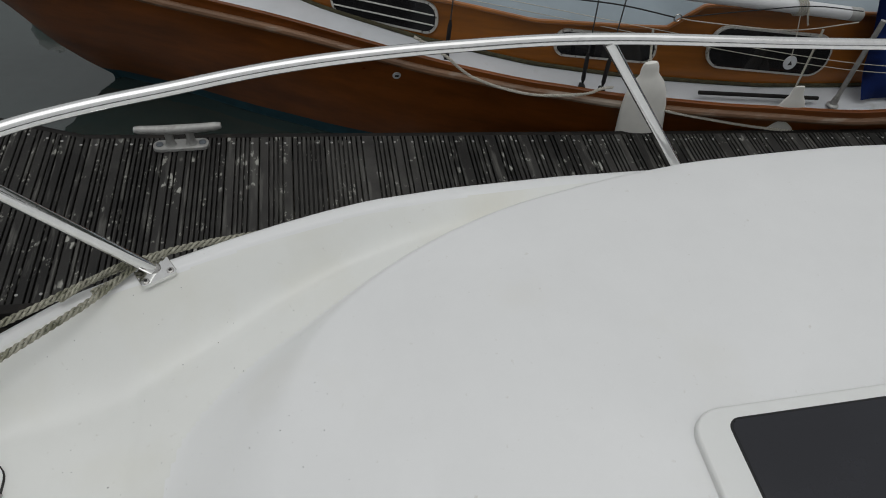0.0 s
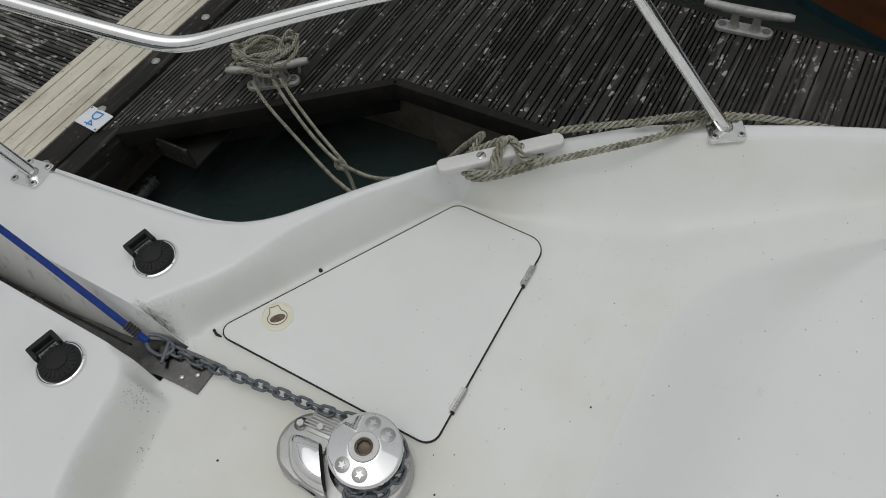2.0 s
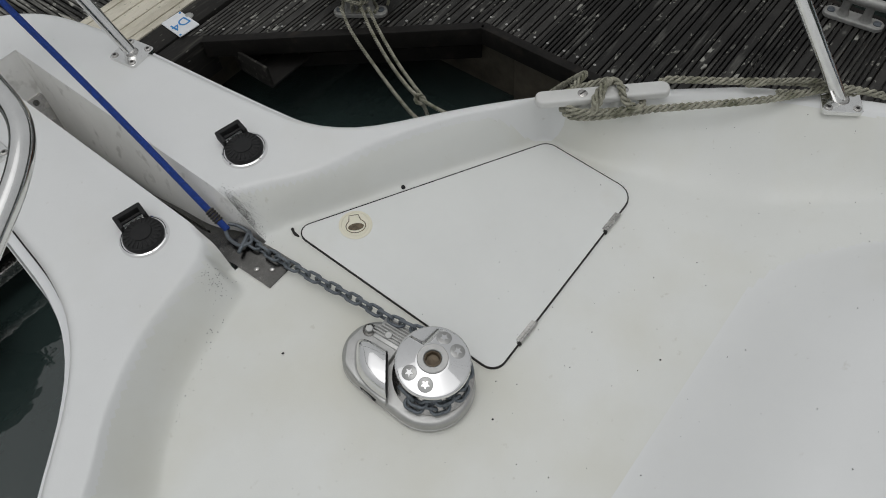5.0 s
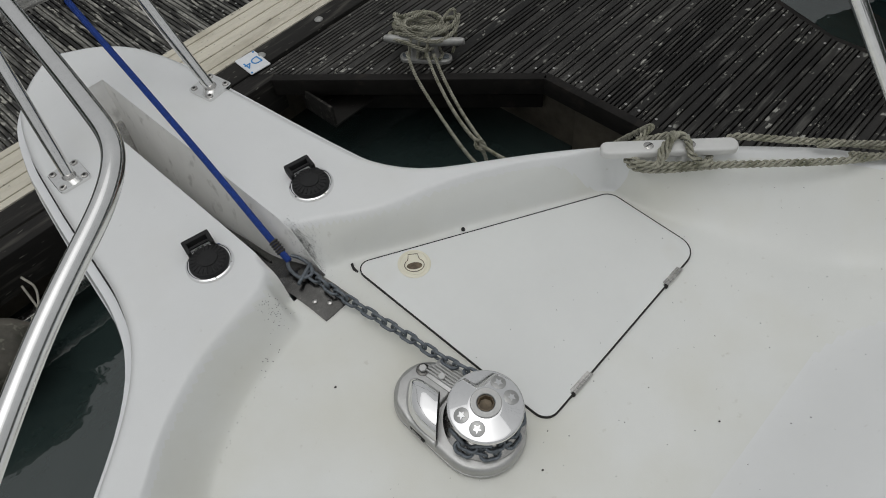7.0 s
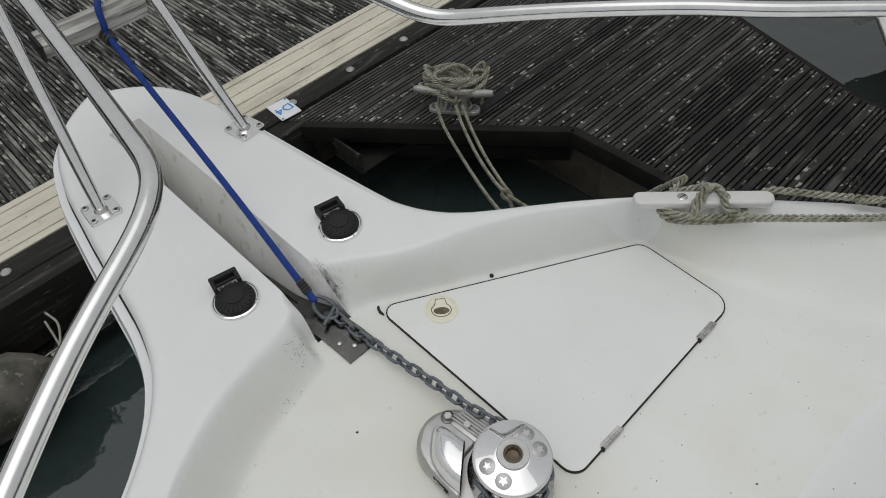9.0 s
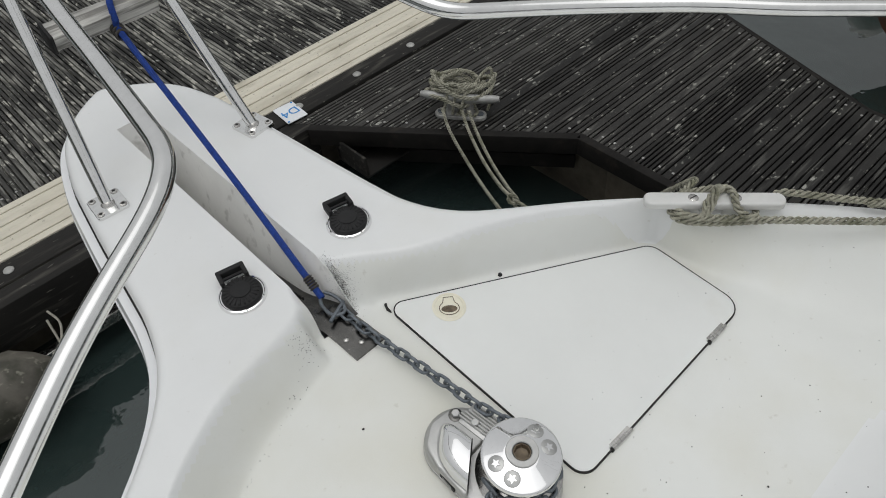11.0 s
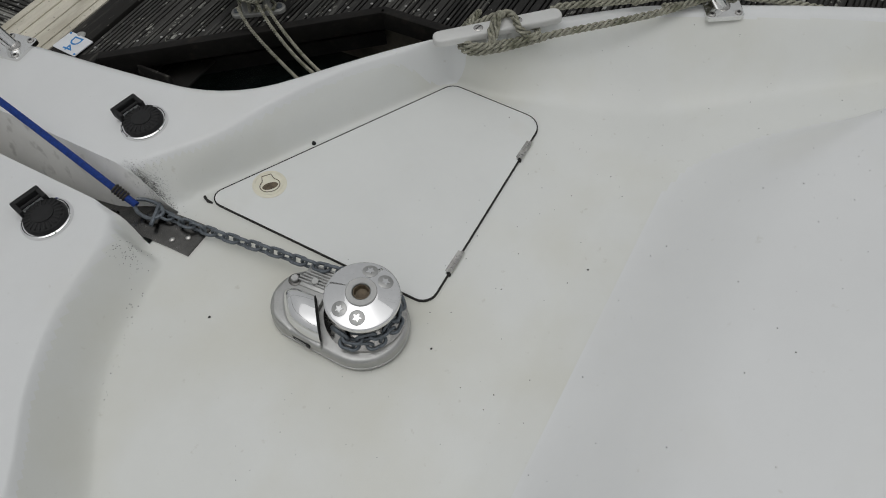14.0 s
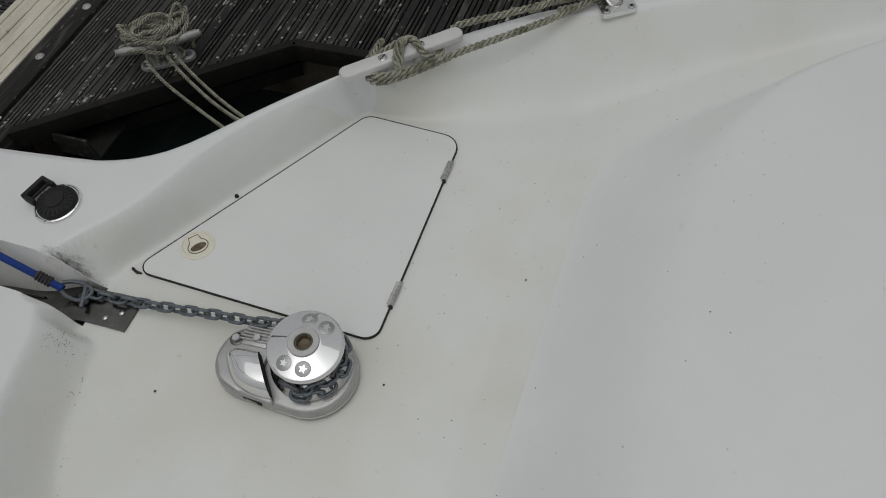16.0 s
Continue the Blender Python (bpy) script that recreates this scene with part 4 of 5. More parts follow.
# ---------- boat's mooring cleat ----------
deck_cleat = thing("mooring_cleat", "white oblong deck cleat wrapped with rope, bolted to the gunwale", "cleat", pose(0.723, 0.076, on_deck(0.723, 0.076), 0, 2, -46.5))
bm = bmesh.new()
out = rounded([(-0.148, -0.0195), (0.148, -0.0195), (0.148, 0.0195), (-0.148, 0.0195)], 0.017)
slab(bm, out, 0.030, 0.046, 0.005, 3)
part("horn", bm, cleat_white, deck_cleat)
for x in (-0.045, 0.045):
    part("leg", lathe(bmesh.new(), [(0.024, -0.006), (0.021, 0.004), (0.017, 0.02), (0.019, 0.033), (0, 0.034)], 20, pose(x, 0, 0)), cleat_white, deck_cleat)
    s = part("bolt", lathe(bmesh.new(), [(0.0, 0.044), (0.011, 0.044), (0.011, 0.0468), (0.009, 0.0480), (0, 0.0482)], 20, pose(x, 0, 0)), satin, deck_cleat, "slotted bolt head")
    part("bolt_slot", box(bmesh.new(), (-0.009, -0.0012, 0.0475), (0.009, 0.0012, 0.0487), 0, pose(x, 0, 0, 0, 0, 35)), dark_gap, s)
# ---------- pulpit and guard rails ----------
RAIL_Z = 0.72
TUBE_R = 0.0142
pulpit = thing("pulpit_rail", "polished stainless steel tube guard rail round the bow", "guard rail")


FORWARD = [(0.095, 1.46, 0.92), (0.115, 1.25, 0.85), (0.143, 0.92, 0.74), (0.178, 0.60, 0.72), (0.200, 0.43, 0.72), (0.212, 0.362, 0.72), (0.258, 0.308, 0.71)]
SIDE = [(0.997, -0.168, 0.572), (1.068, -0.30, 0.566), (1.123, -0.445, 0.563), (1.178, -0.60, 0.563), (1.225, -0.78, 0.563), (1.267, -1.034, 0.563), (1.298, -1.42, 0.563), (1.27, -2.12, 0.563), (1.26, -3.4, 0.563)]
stb_line = [(0.095, 1.46, 0.92), (0.130, 1.25, 0.86), (0.205, 0.92, 0.765), (0.275, 0.65, 0.695), (0.314, 0.515, 0.660), (0.338, 0.450, 0.643), (0.385, 0.425, 0.632), (0.46, 0.385, 0.618), (0.58, 0.30, 0.601), (0.70, 0.18, 0.592), (0.80, 0.06, 0.583), (0.90, -0.05, 0.577)] + SIDE
prt_line = [(-x, y, z) for x, y, z in FORWARD] + [(-0.40, 0.215, 0.69), (-0.522, 0.122, 0.668), (-0.72, -0.03, 0.62)] + [(-x, y - 0.06, z) for x, y, z in SIDE]
line = prt_line[::-1] + [(-0.05, 1.52, 0.93), (0.05, 1.52, 0.93)] + stb_line
smooth_line = spline(line, 0.012)
for _ in range(12):
    smooth_line = smooth_line[:1] + [(a + b * 2 + c) / 4 for a, b, c in zip(smooth_line, smooth_line[1:], smooth_line[2:])] + smooth_line[-1:]
part("top_rail", tube(bmesh.new(), smooth_line, TUBE_R, 32), steel, pulpit, smooth=60)


def stanchion(foot, top, turn, plate_turn):
    a, b = Vector(foot), Vector(top)
    st = part("stanchion", tube(bmesh.new(), [a + (b - a) * u for u in (0, 0.3, 0.6, 1)], 0.0145, 28), steel, pulpit)
    m = pose(foot[0], foot[1], foot[2], 0, 0, plate_turn) @ Matrix.Scale(1.12, 4)
    part("foot_plate", slab(bmesh.new(), rounded([(-0.034, -0.037), (0.034, -0.037), (0.034, 0.037), (-0.034, 0.037)], 0.008), -0.006, 0.004, 0.001, 1, m), steel, st)
    d = (b - a).normalized()
    part("weld_collar", tube(bmesh.new(), [a - d * 0.004, a + d * 0.003, a + d * 0.007], lambda i: (0.0178, 0.0172, 0.0148)[i], 24), satin, st)
    for x, y in ((-0.024, -0.026), (0.024, -0.026), (0.024, 0.026), (-0.024, 0.026)):
        s = part("screw", lathe(bmesh.new(), [(0.0, 0.003), (0.008, 0.003), (0.0075, 0.0055), (0.0042, 0.0066), (0, 0.0064)], 14, m @ pose(x, y, 0)), satin, st)
        part("recess", lathe(bmesh.new(), [(0.0, 0.0060), (0.0040, 0.0060), (0.0036, 0.0069), (0, 0.0069)], 8, m @ pose(x, y, 0)), dark_gap, s)
    return st


stanchion((0.199, 1.069, on_deck(0.199, 1.069) + 0.003), (0.122, 1.46, 0.92), 0, 8)
stanchion((-0.198, 1.074, on_deck(-0.198, 1.074) + 0.003), (-0.085, 1.46, 0.92), 0, -4)
stanchion((1.032, -0.338, on_deck(1.032, -0.338) + 0.003), (0.939, -0.068, 0.558), 0, 30)
stanchion((-1.035, -0.30, on_deck(-1.035, -0.30) + 0.003), (-0.939, -0.128, 0.558), 0, -30)
stanchion((1.315, -1.80, 0.075), (1.297, -1.42, 0.555), 0, 6)
stanchion((-1.24, -1.60, on_deck(-1.24, -1.60) + 0.003), (-1.297, -1.46, 0.555), 0, -6)

# timber step lashed between the forward stanchions
step = thing("timber_step", "weathered grey timber batten fixed between the pulpit legs", "timber batten")
part("batten", box(bmesh.new(), (-0.105, -0.026, -0.021), (0.150, 0.026, 0.021), 0.005, pose(0.0, 1.275, 0.485, 20, 2, 0)), grey_timber, step)
part("strap", box(bmesh.new(), (-0.110, -0.028, -0.026), (-0.102, 0.028, 0.024), 0.002, pose(0.0, 1.275, 0.485, 20, 2, 0)), rubber, step, "black end strap")

# blue lashing from the shackle to the batten
lashing = thing("blue_rope", "taut bright blue braided rope tied to the timber batten", "rope")
bm = bmesh.new()
tube(bm, spline([(0.002, 0.535, 0.106), (0.005, 0.59, 0.132), (0.020, 0.80, 0.225), (0.03, 1.0, 0.318), (0.035, 1.23, 0.45), (0.037, 1.243, 0.48), (0.045, 1.258, 0.515), (0.060, 1.29, 0.518), (0.075, 1.34, 0.50)], 0.01), 0.0075, 10)
part("line", bm, blue_rope_mat, lashing)
bm = bmesh.new()
tube(bm, [(0.035 + 0.0125 * math.cos(a), 1.232 + 0.004 * a / 3, 0.446 + 0.0125 * math.sin(a) + 0.0025 * a / 3) for a in np.linspace(0, 18.0, 46)], 0.004, 8)
part("knot", bm, tape, lashing, "dark whipping at the knot")
bm = bmesh.new()
for k in range(5):
    lathe(bm, [(0.0085, -0.003), (0.0115, 0), (0.0085, 0.003)], 12, Matrix.Translation((0.0035 + 0.0004 * k, 0.560 + 0.006 * k, 0.1175 + 0.0029 * k)) @ pose(0, 0, 0, -58, 0, 0))
part("whipping", bm, tape, lashing, "dark taped whipping")


# unseen wheelhouse abaft the foredeck, added for reflections: raked windscreen under a white roof
bm = bmesh.new()
prof = [(-3.5, 0.10), (-3.72, 0.42), (-4.35, 1.25), (-4.28, 1.33), (-6.2, 1.40), (-6.2, 0.10)]
for x in (-1.15, 1.15):
    bm.faces.new([bm.verts.new((x, y, z)) for y, z in prof])
bm.verts.ensure_lookup_table()
for k in range(6):
    bm.faces.new([bm.verts[k], bm.verts[(k + 1) % 6], bm.verts[6 + (k + 1) % 6], bm.verts[6 + k]])
unseen_house = part("wheelhouse", bm, gelcoat, motor_boat, "unseen white wheelhouse added for reflections", 20)
for x0, x1 in ((-1.08, -0.38), (-0.34, 0.34), (0.38, 1.08)):
    m = Matrix.Translation((0, -3.74, 0.46)) @ pose(0, 0, 0, 127.2, 0, 0)
    part("unseen_windscreen", slab(bmesh.new(), rounded([(x0, 0.03), (x1, 0.03), (x1, 0.94), (x0, 0.94)], 0.05), -0.012, 0.012, 0.003, 1, m), window_glass, unseen_house, "smoked pane of the unseen added wheelhouse")

# ---------- water ----------
bm = bmesh.new()
for a, b in (((-600, -600), (600, 600)),):
    vs = [bm.verts.new((x, y, WATER)) for x, y in ((a[0], a[1]), (b[0], a[1]), (b[0], b[1]), (a[0], b[1]))]
    bm.faces.new(vs)
tagged(mesh_object("water", bm, water), "dark green still harbour water", "water", kind="structure")


# low dark ring all round the harbour, unseen, added to darken chrome's horizon reflections
bm = bmesh.new()
rs = random.Random(3)
rows = []
for k in range(180):
    a = 2 * math.pi * k / 180
    rows.append([bm.verts.new((90 * math.cos(a), 90 * math.sin(a), z)) for z in (WATER - 0.5, 9 + rs.uniform(-2.5, 2.5))])
for a, b in zip(rows, rows[1:] + rows[:1]):
    bm.faces.new([a[0], b[0], b[1], a[1]])
shore = material("unseen_dark_horizon", (0.05, 0.058, 0.045), 0.9, spread=0.5, scale=0.4)
tagged(mesh_object("backdrop", bm, shore), "unseen low dark ring far away, added to darken horizon reflections", "shore", kind="structure")


# ---------- pontoons ----------
def near_edge(y):
    """Inner edge of the finger pontoon, with its splayed root."""
    return 1.665 + 0.012 * y if y < 1.13 else 1.68 - (y - 1.13) * 0.765


def far_edge(y):
    return 2.60 + 0.028 * y if y < 0.3 else 2.608 + (y - 0.3) * 0.36


def plank_mesh(ends0, ends1, half, thick=0.028, lanes=(0, 1, 2, 3, 4, 5), of=6, depth=0.022, wood=None):
    """A grooved board along x between two slanted ends; ends as (at -half, at +half); lanes: which of its grooves are cut."""
    prof = [(-half, -thick), (-half, -0.003), (-half + 0.003, 0)]
    g = (2 * half - 0.022) / of
    for k in lanes:
        c = -half + 0.011 + g * (k + 0.5)
        prof += [(c - 0.0046, 0), (c - 0.0036, -0.002), (c - 0.0030, -depth), (c + 0.0030, -depth), (c + 0.0036, -0.002), (c + 0.0046, 0)]
    prof += [(half - 0.003, 0), (half, -0.003), (half, -thick)]
    bm = bmesh.new()
    a = [bm.verts.new((lerp(*ends0, (y + half) / (2 * half)), y, z)) for y, z in prof]
    b = [bm.verts.new((lerp(*ends1, (y + half) / (2 * half)), y, z)) for y, z in prof]
    for k in range(len(prof) - 1):
        bm.faces.new([a[k], a[k + 1], b[k + 1], b[k]])
    bm.faces.new(a[::-1])
    bm.faces.new(b)
    data = bpy.data.meshes.new("plank")
    bmesh.ops.recalc_face_normals(bm, faces=bm.faces)
    bm.to_mesh(data)
    bm.free()
    data.materials.append(wood or deckwood)
    return data


PITCH, HALF = 0.149, 0.0715
finger = thing("finger_pontoon", "dark grooved timber finger pontoon speckled with lichen", "pontoon", kind="structure")
main_pontoon = thing("main_pontoon", "dark grooved timber walkway pontoon with a cream edge strip", "pontoon", kind="structure")
SCREW = lathe(bmesh.new(), [(0.0, 0), (0.0065, 0), (0.006, 0.0014), (0, 0.0018)], 8)
screw_data = bpy.data.meshes.new("deck_screw")
SCREW.to_mesh(screw_data)
SCREW.free()
screw_data.materials.append(cast_alu)
rp = random.Random(8)
ys = np.arange(2.13, -7.0, -PITCH)
for i, y in enumerate(ys):
    e0 = (near_edge(y - HALF), near_edge(y + HALF))
    e1 = (far_edge(y - HALF), far_edge(y + HALF))
    cut = rp.choice(((0, 1, 2, 3, 4, 5), (0, 1, 2, 3, 4, 5), (0, 1, 4, 5), (0, 2, 3, 5), (0, 1, 2, 5), (1, 2, 3, 4)))
    ob = new("plank", plank_mesh(e0, e1, HALF, lanes=cut))
    ob.parent = finger
    ob.location = (0, y, DOCK + rp.uniform(-0.002, 0.002))
    if y > -4:
        for side in (0, 1):
            for o in (-0.042, 0.042):
                x = (near_edge(y + o) + 0.045) if side == 0 else (far_edge(y + o) - 0.045)
                s = new("deck_screw", screw_data)
                s.parent = finger
                s.location = (x, y + o, DOCK + 0.0005)


def beam(name, a, b, w, top, bottom, mat, parent, inset=0.0, label=""):
    """A timber from a to b in plan; w: width, laid to the left of its way."""
    a, b = Vector((*a, 0)), Vector((*b, 0))
    d = (b - a)
    n = Vector((-d.y, d.x, 0)).normalized()
    bm = bmesh.new()
    m = Matrix(((d.normalized().x, n.x, 0, a.x), (d.normalized().y, n.y, 0, a.y), (0, 0, 1, 0), (0, 0, 0, 1)))
    box(bm, (0, inset, bottom), (d.length, inset + w, top), 0.006, m)
    return part(name, bm, mat, parent, label)


ROOT = (0.905, 2.13)
CORNER = (1.68, 1.13)
beam("fascia", ROOT, CORNER, 0.045, DOCK + 0.006, DOCK - 0.085, fascia, finger, -0.043)
beam("fascia", CORNER, (1.58, -7.0), 0.045, DOCK + 0.006, DOCK - 0.085, fascia, finger, -0.043)
beam("fascia", (2.404, -7.0), (2.608, 0.3), 0.03, DOCK - 0.002, DOCK - 0.13, fascia, finger, -0.032)
beam("fascia", (2.608, 0.3), (3.328, 2.3), 0.03, DOCK - 0.002, DOCK - 0.13, fascia, finger, -0.032)
# lower frame of the root, and its steel bracket
beam("frame_rail", (0.99, 2.06), (1.69, 1.16), 0.06, DOCK - 0.17, DOCK - 0.25, fascia, finger, 0.03)
bm = bmesh.new()
box(bm, (1.7, -7, DOCK - 0.46), (2.5, 1.0, DOCK - 0.06), 0.03)
part("float", bm, float_mat, finger, "slimy dark concrete float")
bm = bmesh.new()
box(bm, (1.75, 1.0, DOCK - 0.46), (3.0, 2.2, DOCK - 0.12), 0.03)
part("float", bm, float_mat, finger, "slimy dark concrete float")
bm = bmesh.new()
box(bm, (0.96, 1.80, DOCK - 0.18), (1.22, 2.02, DOCK - 0.17), 0.002)
box(bm, (0.96, 1.80, DOCK - 0.17), (0.972, 2.02, DOCK - 0.06), 0.002)
box(bm, (0.96, 2.00, DOCK - 0.17), (1.22, 2.012, DOCK - 0.06), 0.002)
part("bracket", bm, whaler, finger, "dull steel corner bracket")

# main walkway
for i, x in enumerate(np.arange(-5.0, 5.5, PITCH)):
    key = "walk_plank"
    if i == 0:
        walk_data = plank_mesh((2.70, 2.70), (5.0, 5.0), HALF, lanes=(0, 1, 2, 3, 4), of=5, wood=walkwood)
    ob = new("plank", walk_data)
    ob.parent = main_pontoon
    ob.matrix_local = pose(x, 0, DOCK + rp.uniform(-0.002, 0.002)) @ Matrix(((0, -1, 0, 0), (1, 0, 0, 0), (0, 0, 1, 0), (0, 0, 0, 1)))
    if -2.5 < x < 3:
        for o in (-0.042, 0.042):
            s = new("deck_screw", screw_data)
            s.parent = main_pontoon
            s.location = (x + o, 2.76, DOCK + 0.0005)
for k in range(8):
    bm = bmesh.new()
    y = 2.362 + 0.0418 * k
    box(bm, (-5, y, DOCK - 0.03), (5, y + 0.0402, DOCK + (0.0090 if k % 2 else 0.0045)), 0.0022)
    part("edge_strip", bm, cream, main_pontoon, "cream ribbed edge strip")

whal = part("whaler_board", box(bmesh.new(), (-5, 2.225, DOCK - 0.17), (5, 2.358, DOCK + 0.004), 0.008), whaler, main_pontoon)
part("whaler_board", box(bmesh.new(), (-5, 2.115, DOCK - 0.20), (0.93, 2.222, DOCK - 0.002), 0.008), whaler, main_pontoon)
for x in np.arange(-4.6, 2.2, 0.36):
    part("coach_bolt", lathe(bmesh.new(), [(0.0, 0.0), (0.022, 0.0), (0.022, 0.003), (0.017, 0.008), (0.008, 0.011), (0, 0.0115)], 18, pose(x + 0.16, 2.285 + rp.uniform(-0.01, 0.01), DOCK + 0.003)), cast_alu, whal)
part("channel", box(bmesh.new(), (-5, 2.07, DOCK - 0.345), (0.9, 2.11, DOCK - 0.29), 0.004), satin, main_pontoon, "grey steel frame channel under the walkway")
part("float", box(bmesh.new(), (-5, 2.3, WATER - 0.2), (5, 4.9, DOCK - 0.06), 0.03), float_mat, main_pontoon, "dark concrete float")

# berth plate
berth = thing("berth_sign", "white plate with blue berth lettering lying on the walkway edge", "sign", pose(0.897, 2.274, DOCK + 0.008, 0, 0, 176))
part("plate", slab(bmesh.new(), rounded([(-0.055, -0.075), (0.055, -0.075), (0.055, 0.075), (-0.055, 0.075)], 0.006), 0.0, 0.004, 0.001, 1), sign_white, berth)
txt = bpy.data.curves.new("lettering", "FONT")
txt.body, txt.size, txt.extrude, txt.align_x, txt.align_y = "D4", 0.075, 0.0006, "CENTER", "CENTER"
lettering = new("lettering", txt)
txt.materials.append(sign_blue)
lettering.parent = berth
lettering.matrix_local = pose(0.0, 0.0, 0.0048, 0, 0, 4)
for x, y in ((-0.045, -0.065), (0.045, 0.065)):
    part("screw", lathe(bmesh.new(), [(0.0, 0.004), (0.006, 0.004), (0.005, 0.006), (0, 0.0062)], 10, pose(x, y, 0)), sign_blue, berth)


# ---------- pontoon cleats ----------
def dock_cleat(m, first=None):
    if first:
        return copy_thing(first, m)
    t = thing("pontoon_cleat", "weathered grey cast aluminium pontoon mooring cleat", "cleat", m, "pontoon cleats")
    base = bmesh.new()
    slab(base, rounded([(-0.122, -0.034), (0.122, -0.034), (0.122, 0.034), (-0.122, 0.034)], 0.033), 0.0, 0.018, 0.006, 3)
    part("base", base, cast_alu, t)
    for x in (-0.045, 0.045):
        part("post", lathe(bmesh.new(), [(0.030, 0.014), (0.022, 0.024), (0.018, 0.045), (0.018, 0.075), (0.022, 0.092)], 20, pose(x, 0, 0)), cast_alu, t)
    horn = bmesh.new()
    pts = [Vector((0.185 * u, 0, 0.098 + 0.010 * abs(u) ** 2)) for u in np.linspace(-1, 1, 17)]
    tube(horn, pts, lambda i: 0.0225 * (1 - 0.2 * abs(i - 8) / 8) * (0.75 if i in (0, 16) else 1), 14)
    part("horn", horn, cast_alu, t)
    for x in (-0.093, 0.093):
        part("bolt", lathe(bmesh.new(), [(0.0, 0.017), (0.017, 0.017), (0.016, 0.022), (0.011, 0.0245), (0, 0.025)], 16, pose(x, 0, 0)), galv, t)
    return t


dc = dock_cleat(pose(2.534, -0.134, DOCK + 0.001, 0, 0, 93))
dock_cleat(pose(1.424, 1.635, DOCK + 0.001, 0, 0, -57), dc)

# ---------- mooring lines ----------
ROPE_R = 0.0085
bow_line = thing("bow_line", "weathered grey-green mooring rope turned round the deck cleat", "rope")
cz = on_deck(0.723, 0.076)
cm = pose(0.723, 0.076, cz, 0, 2, -46.5)
L = lambda x, y, z: tuple(cm @ Vector((x, y, z)))
# turns under and over the horn
bm = bmesh.new()
rope(bm, [L(0.10, -0.034, 0.012), L(0.07, -0.034, 0.010), L(-0.02, -0.038, 0.009), L(-0.075, -0.028, 0.010), L(-0.088, 0.004, 0.012), L(-0.07, 0.030, 0.014), L(0.0, 0.034, 0.016), L(0.08, 0.03, 0.014)], ROPE_R)
part("lower_turn", bm, rope_mat, bow_line)
bm = bmesh.new()
rope(bm, [L(0.09, -0.034, 0.022), L(0.02, -0.038, 0.022), L(-0.06, -0.032, 0.024), L(-0.082, 0.0, 0.026), L(-0.05, 0.030, 0.030), L(0.02, 0.030, 0.048), L(0.036, 0.0, 0.058), L(0.04, -0.03, 0.046), L(0.07, -0.036, 0.024), L(0.09, -0.01, 0.016), L(0.07, 0.028, 0.02)], ROPE_R)
part("figure_turn", bm, rope_mat, bow_line)
bm = bmesh.new()
rope(bm, [L(-0.03, -0.036, 0.022), L(-0.015, -0.03, 0.046), L(0.0, 0.0, 0.060), L(0.02, 0.028, 0.048), L(0.0, 0.036, 0.03), L(-0.05, 0.036, 0.026), L(-0.075, 0.03, 0.02)], ROPE_R)
rope(bm, [L(0.03, 0.034, 0.03), L(0.012, 0.02, 0.056), L(-0.004, -0.004, 0.066), L(-0.022, -0.022, 0.052), L(-0.022, -0.036, 0.03)], ROPE_R)
part("locking_turn", bm, rope_mat, bow_line)
# two parts running aft along the rim to the stanchion foot and over the side
bm = bmesh.new()
rope(bm, [L(0.07, 0.03, 0.020), L(0.13, 0.026, 0.016), (0.845, -0.015, 0.163), (0.92, -0.115, 0.154), (0.99, -0.21, 0.148), (1.038, -0.285, 0.141), (1.085, -0.37, 0.130), (1.135, -0.50, 0.110), (1.20, -0.70, 0.07), (1.26, -0.9, 0.0), (1.34, -1.3, -0.2)], ROPE_R)
part("aft_run", bm, rope_mat, bow_line)
bm = bmesh.new()
rope(bm, [L(0.09, -0.034, 0.012), (0.772, -0.040, 0.150), (0.825, -0.100, 0.149), (0.926, -0.213, 0.148), (0.99, -0.27, 0.147), (1.035, -0.31, 0.146), (1.075, -0.36, 0.134)], ROPE_R)
part("inner_run", bm, rope_mat, bow_line)
bm = bmesh.new()
rope(bm, [(0.935, -0.16, 0.154), (0.98, -0.215, 0.160), (1.02, -0.27, 0.160), (1.035, -0.29, 0.15), (1.01, -0.285, 0.142), (0.96, -0.22, 0.147)], 0.007)
part("splice", bm, rope_mat, bow_line)

shore_line = thing("shore_line", "weathered mooring rope slack between pontoon cleat and bow", "rope")
KNOT = Vector((1.045, 0.955, -0.605))
bm = bmesh.new()
rope(bm, [(1.40, 1.60, -0.70), (1.345, 1.50, -0.74), (1.24, 1.31, -0.735), (1.13, 1.11, -0.68), tuple(KNOT)], 0.0078)
rope(bm, [(1.42, 1.575, -0.70), (1.37, 1.48, -0.74), (1.265, 1.29, -0.74), (1.15, 1.09, -0.685), (1.06, 0.95, -0.61)], 0.0078)
part("double_part", bm, rope_mat, shore_line)
bm = bmesh.new()
rope(bm, [tuple(KNOT), (0.985, 0.76, -0.52), (0.925, 0.57, -0.37), (0.862, 0.37, -0.16), (0.803, 0.215, 0.06), (0.775, 0.150, 0.148), L(-0.06, 0.040, 0.022)], 0.0078)
part("cleat_part", bm, rope_mat, shore_line)
bm = bmesh.new()
rope(bm, [(1.335, 1.66, -0.68), (1.29, 1.56, -0.75), (1.18, 1.30, -0.77), (1.04, 1.03, -0.69), (0.93, 0.82, -0.58), (0.80, 0.58, -0.44), (0.68, 0.40, -0.36)], 0.0078)
part("slack_part", bm, rope_mat, shore_line)
bm = bmesh.new()
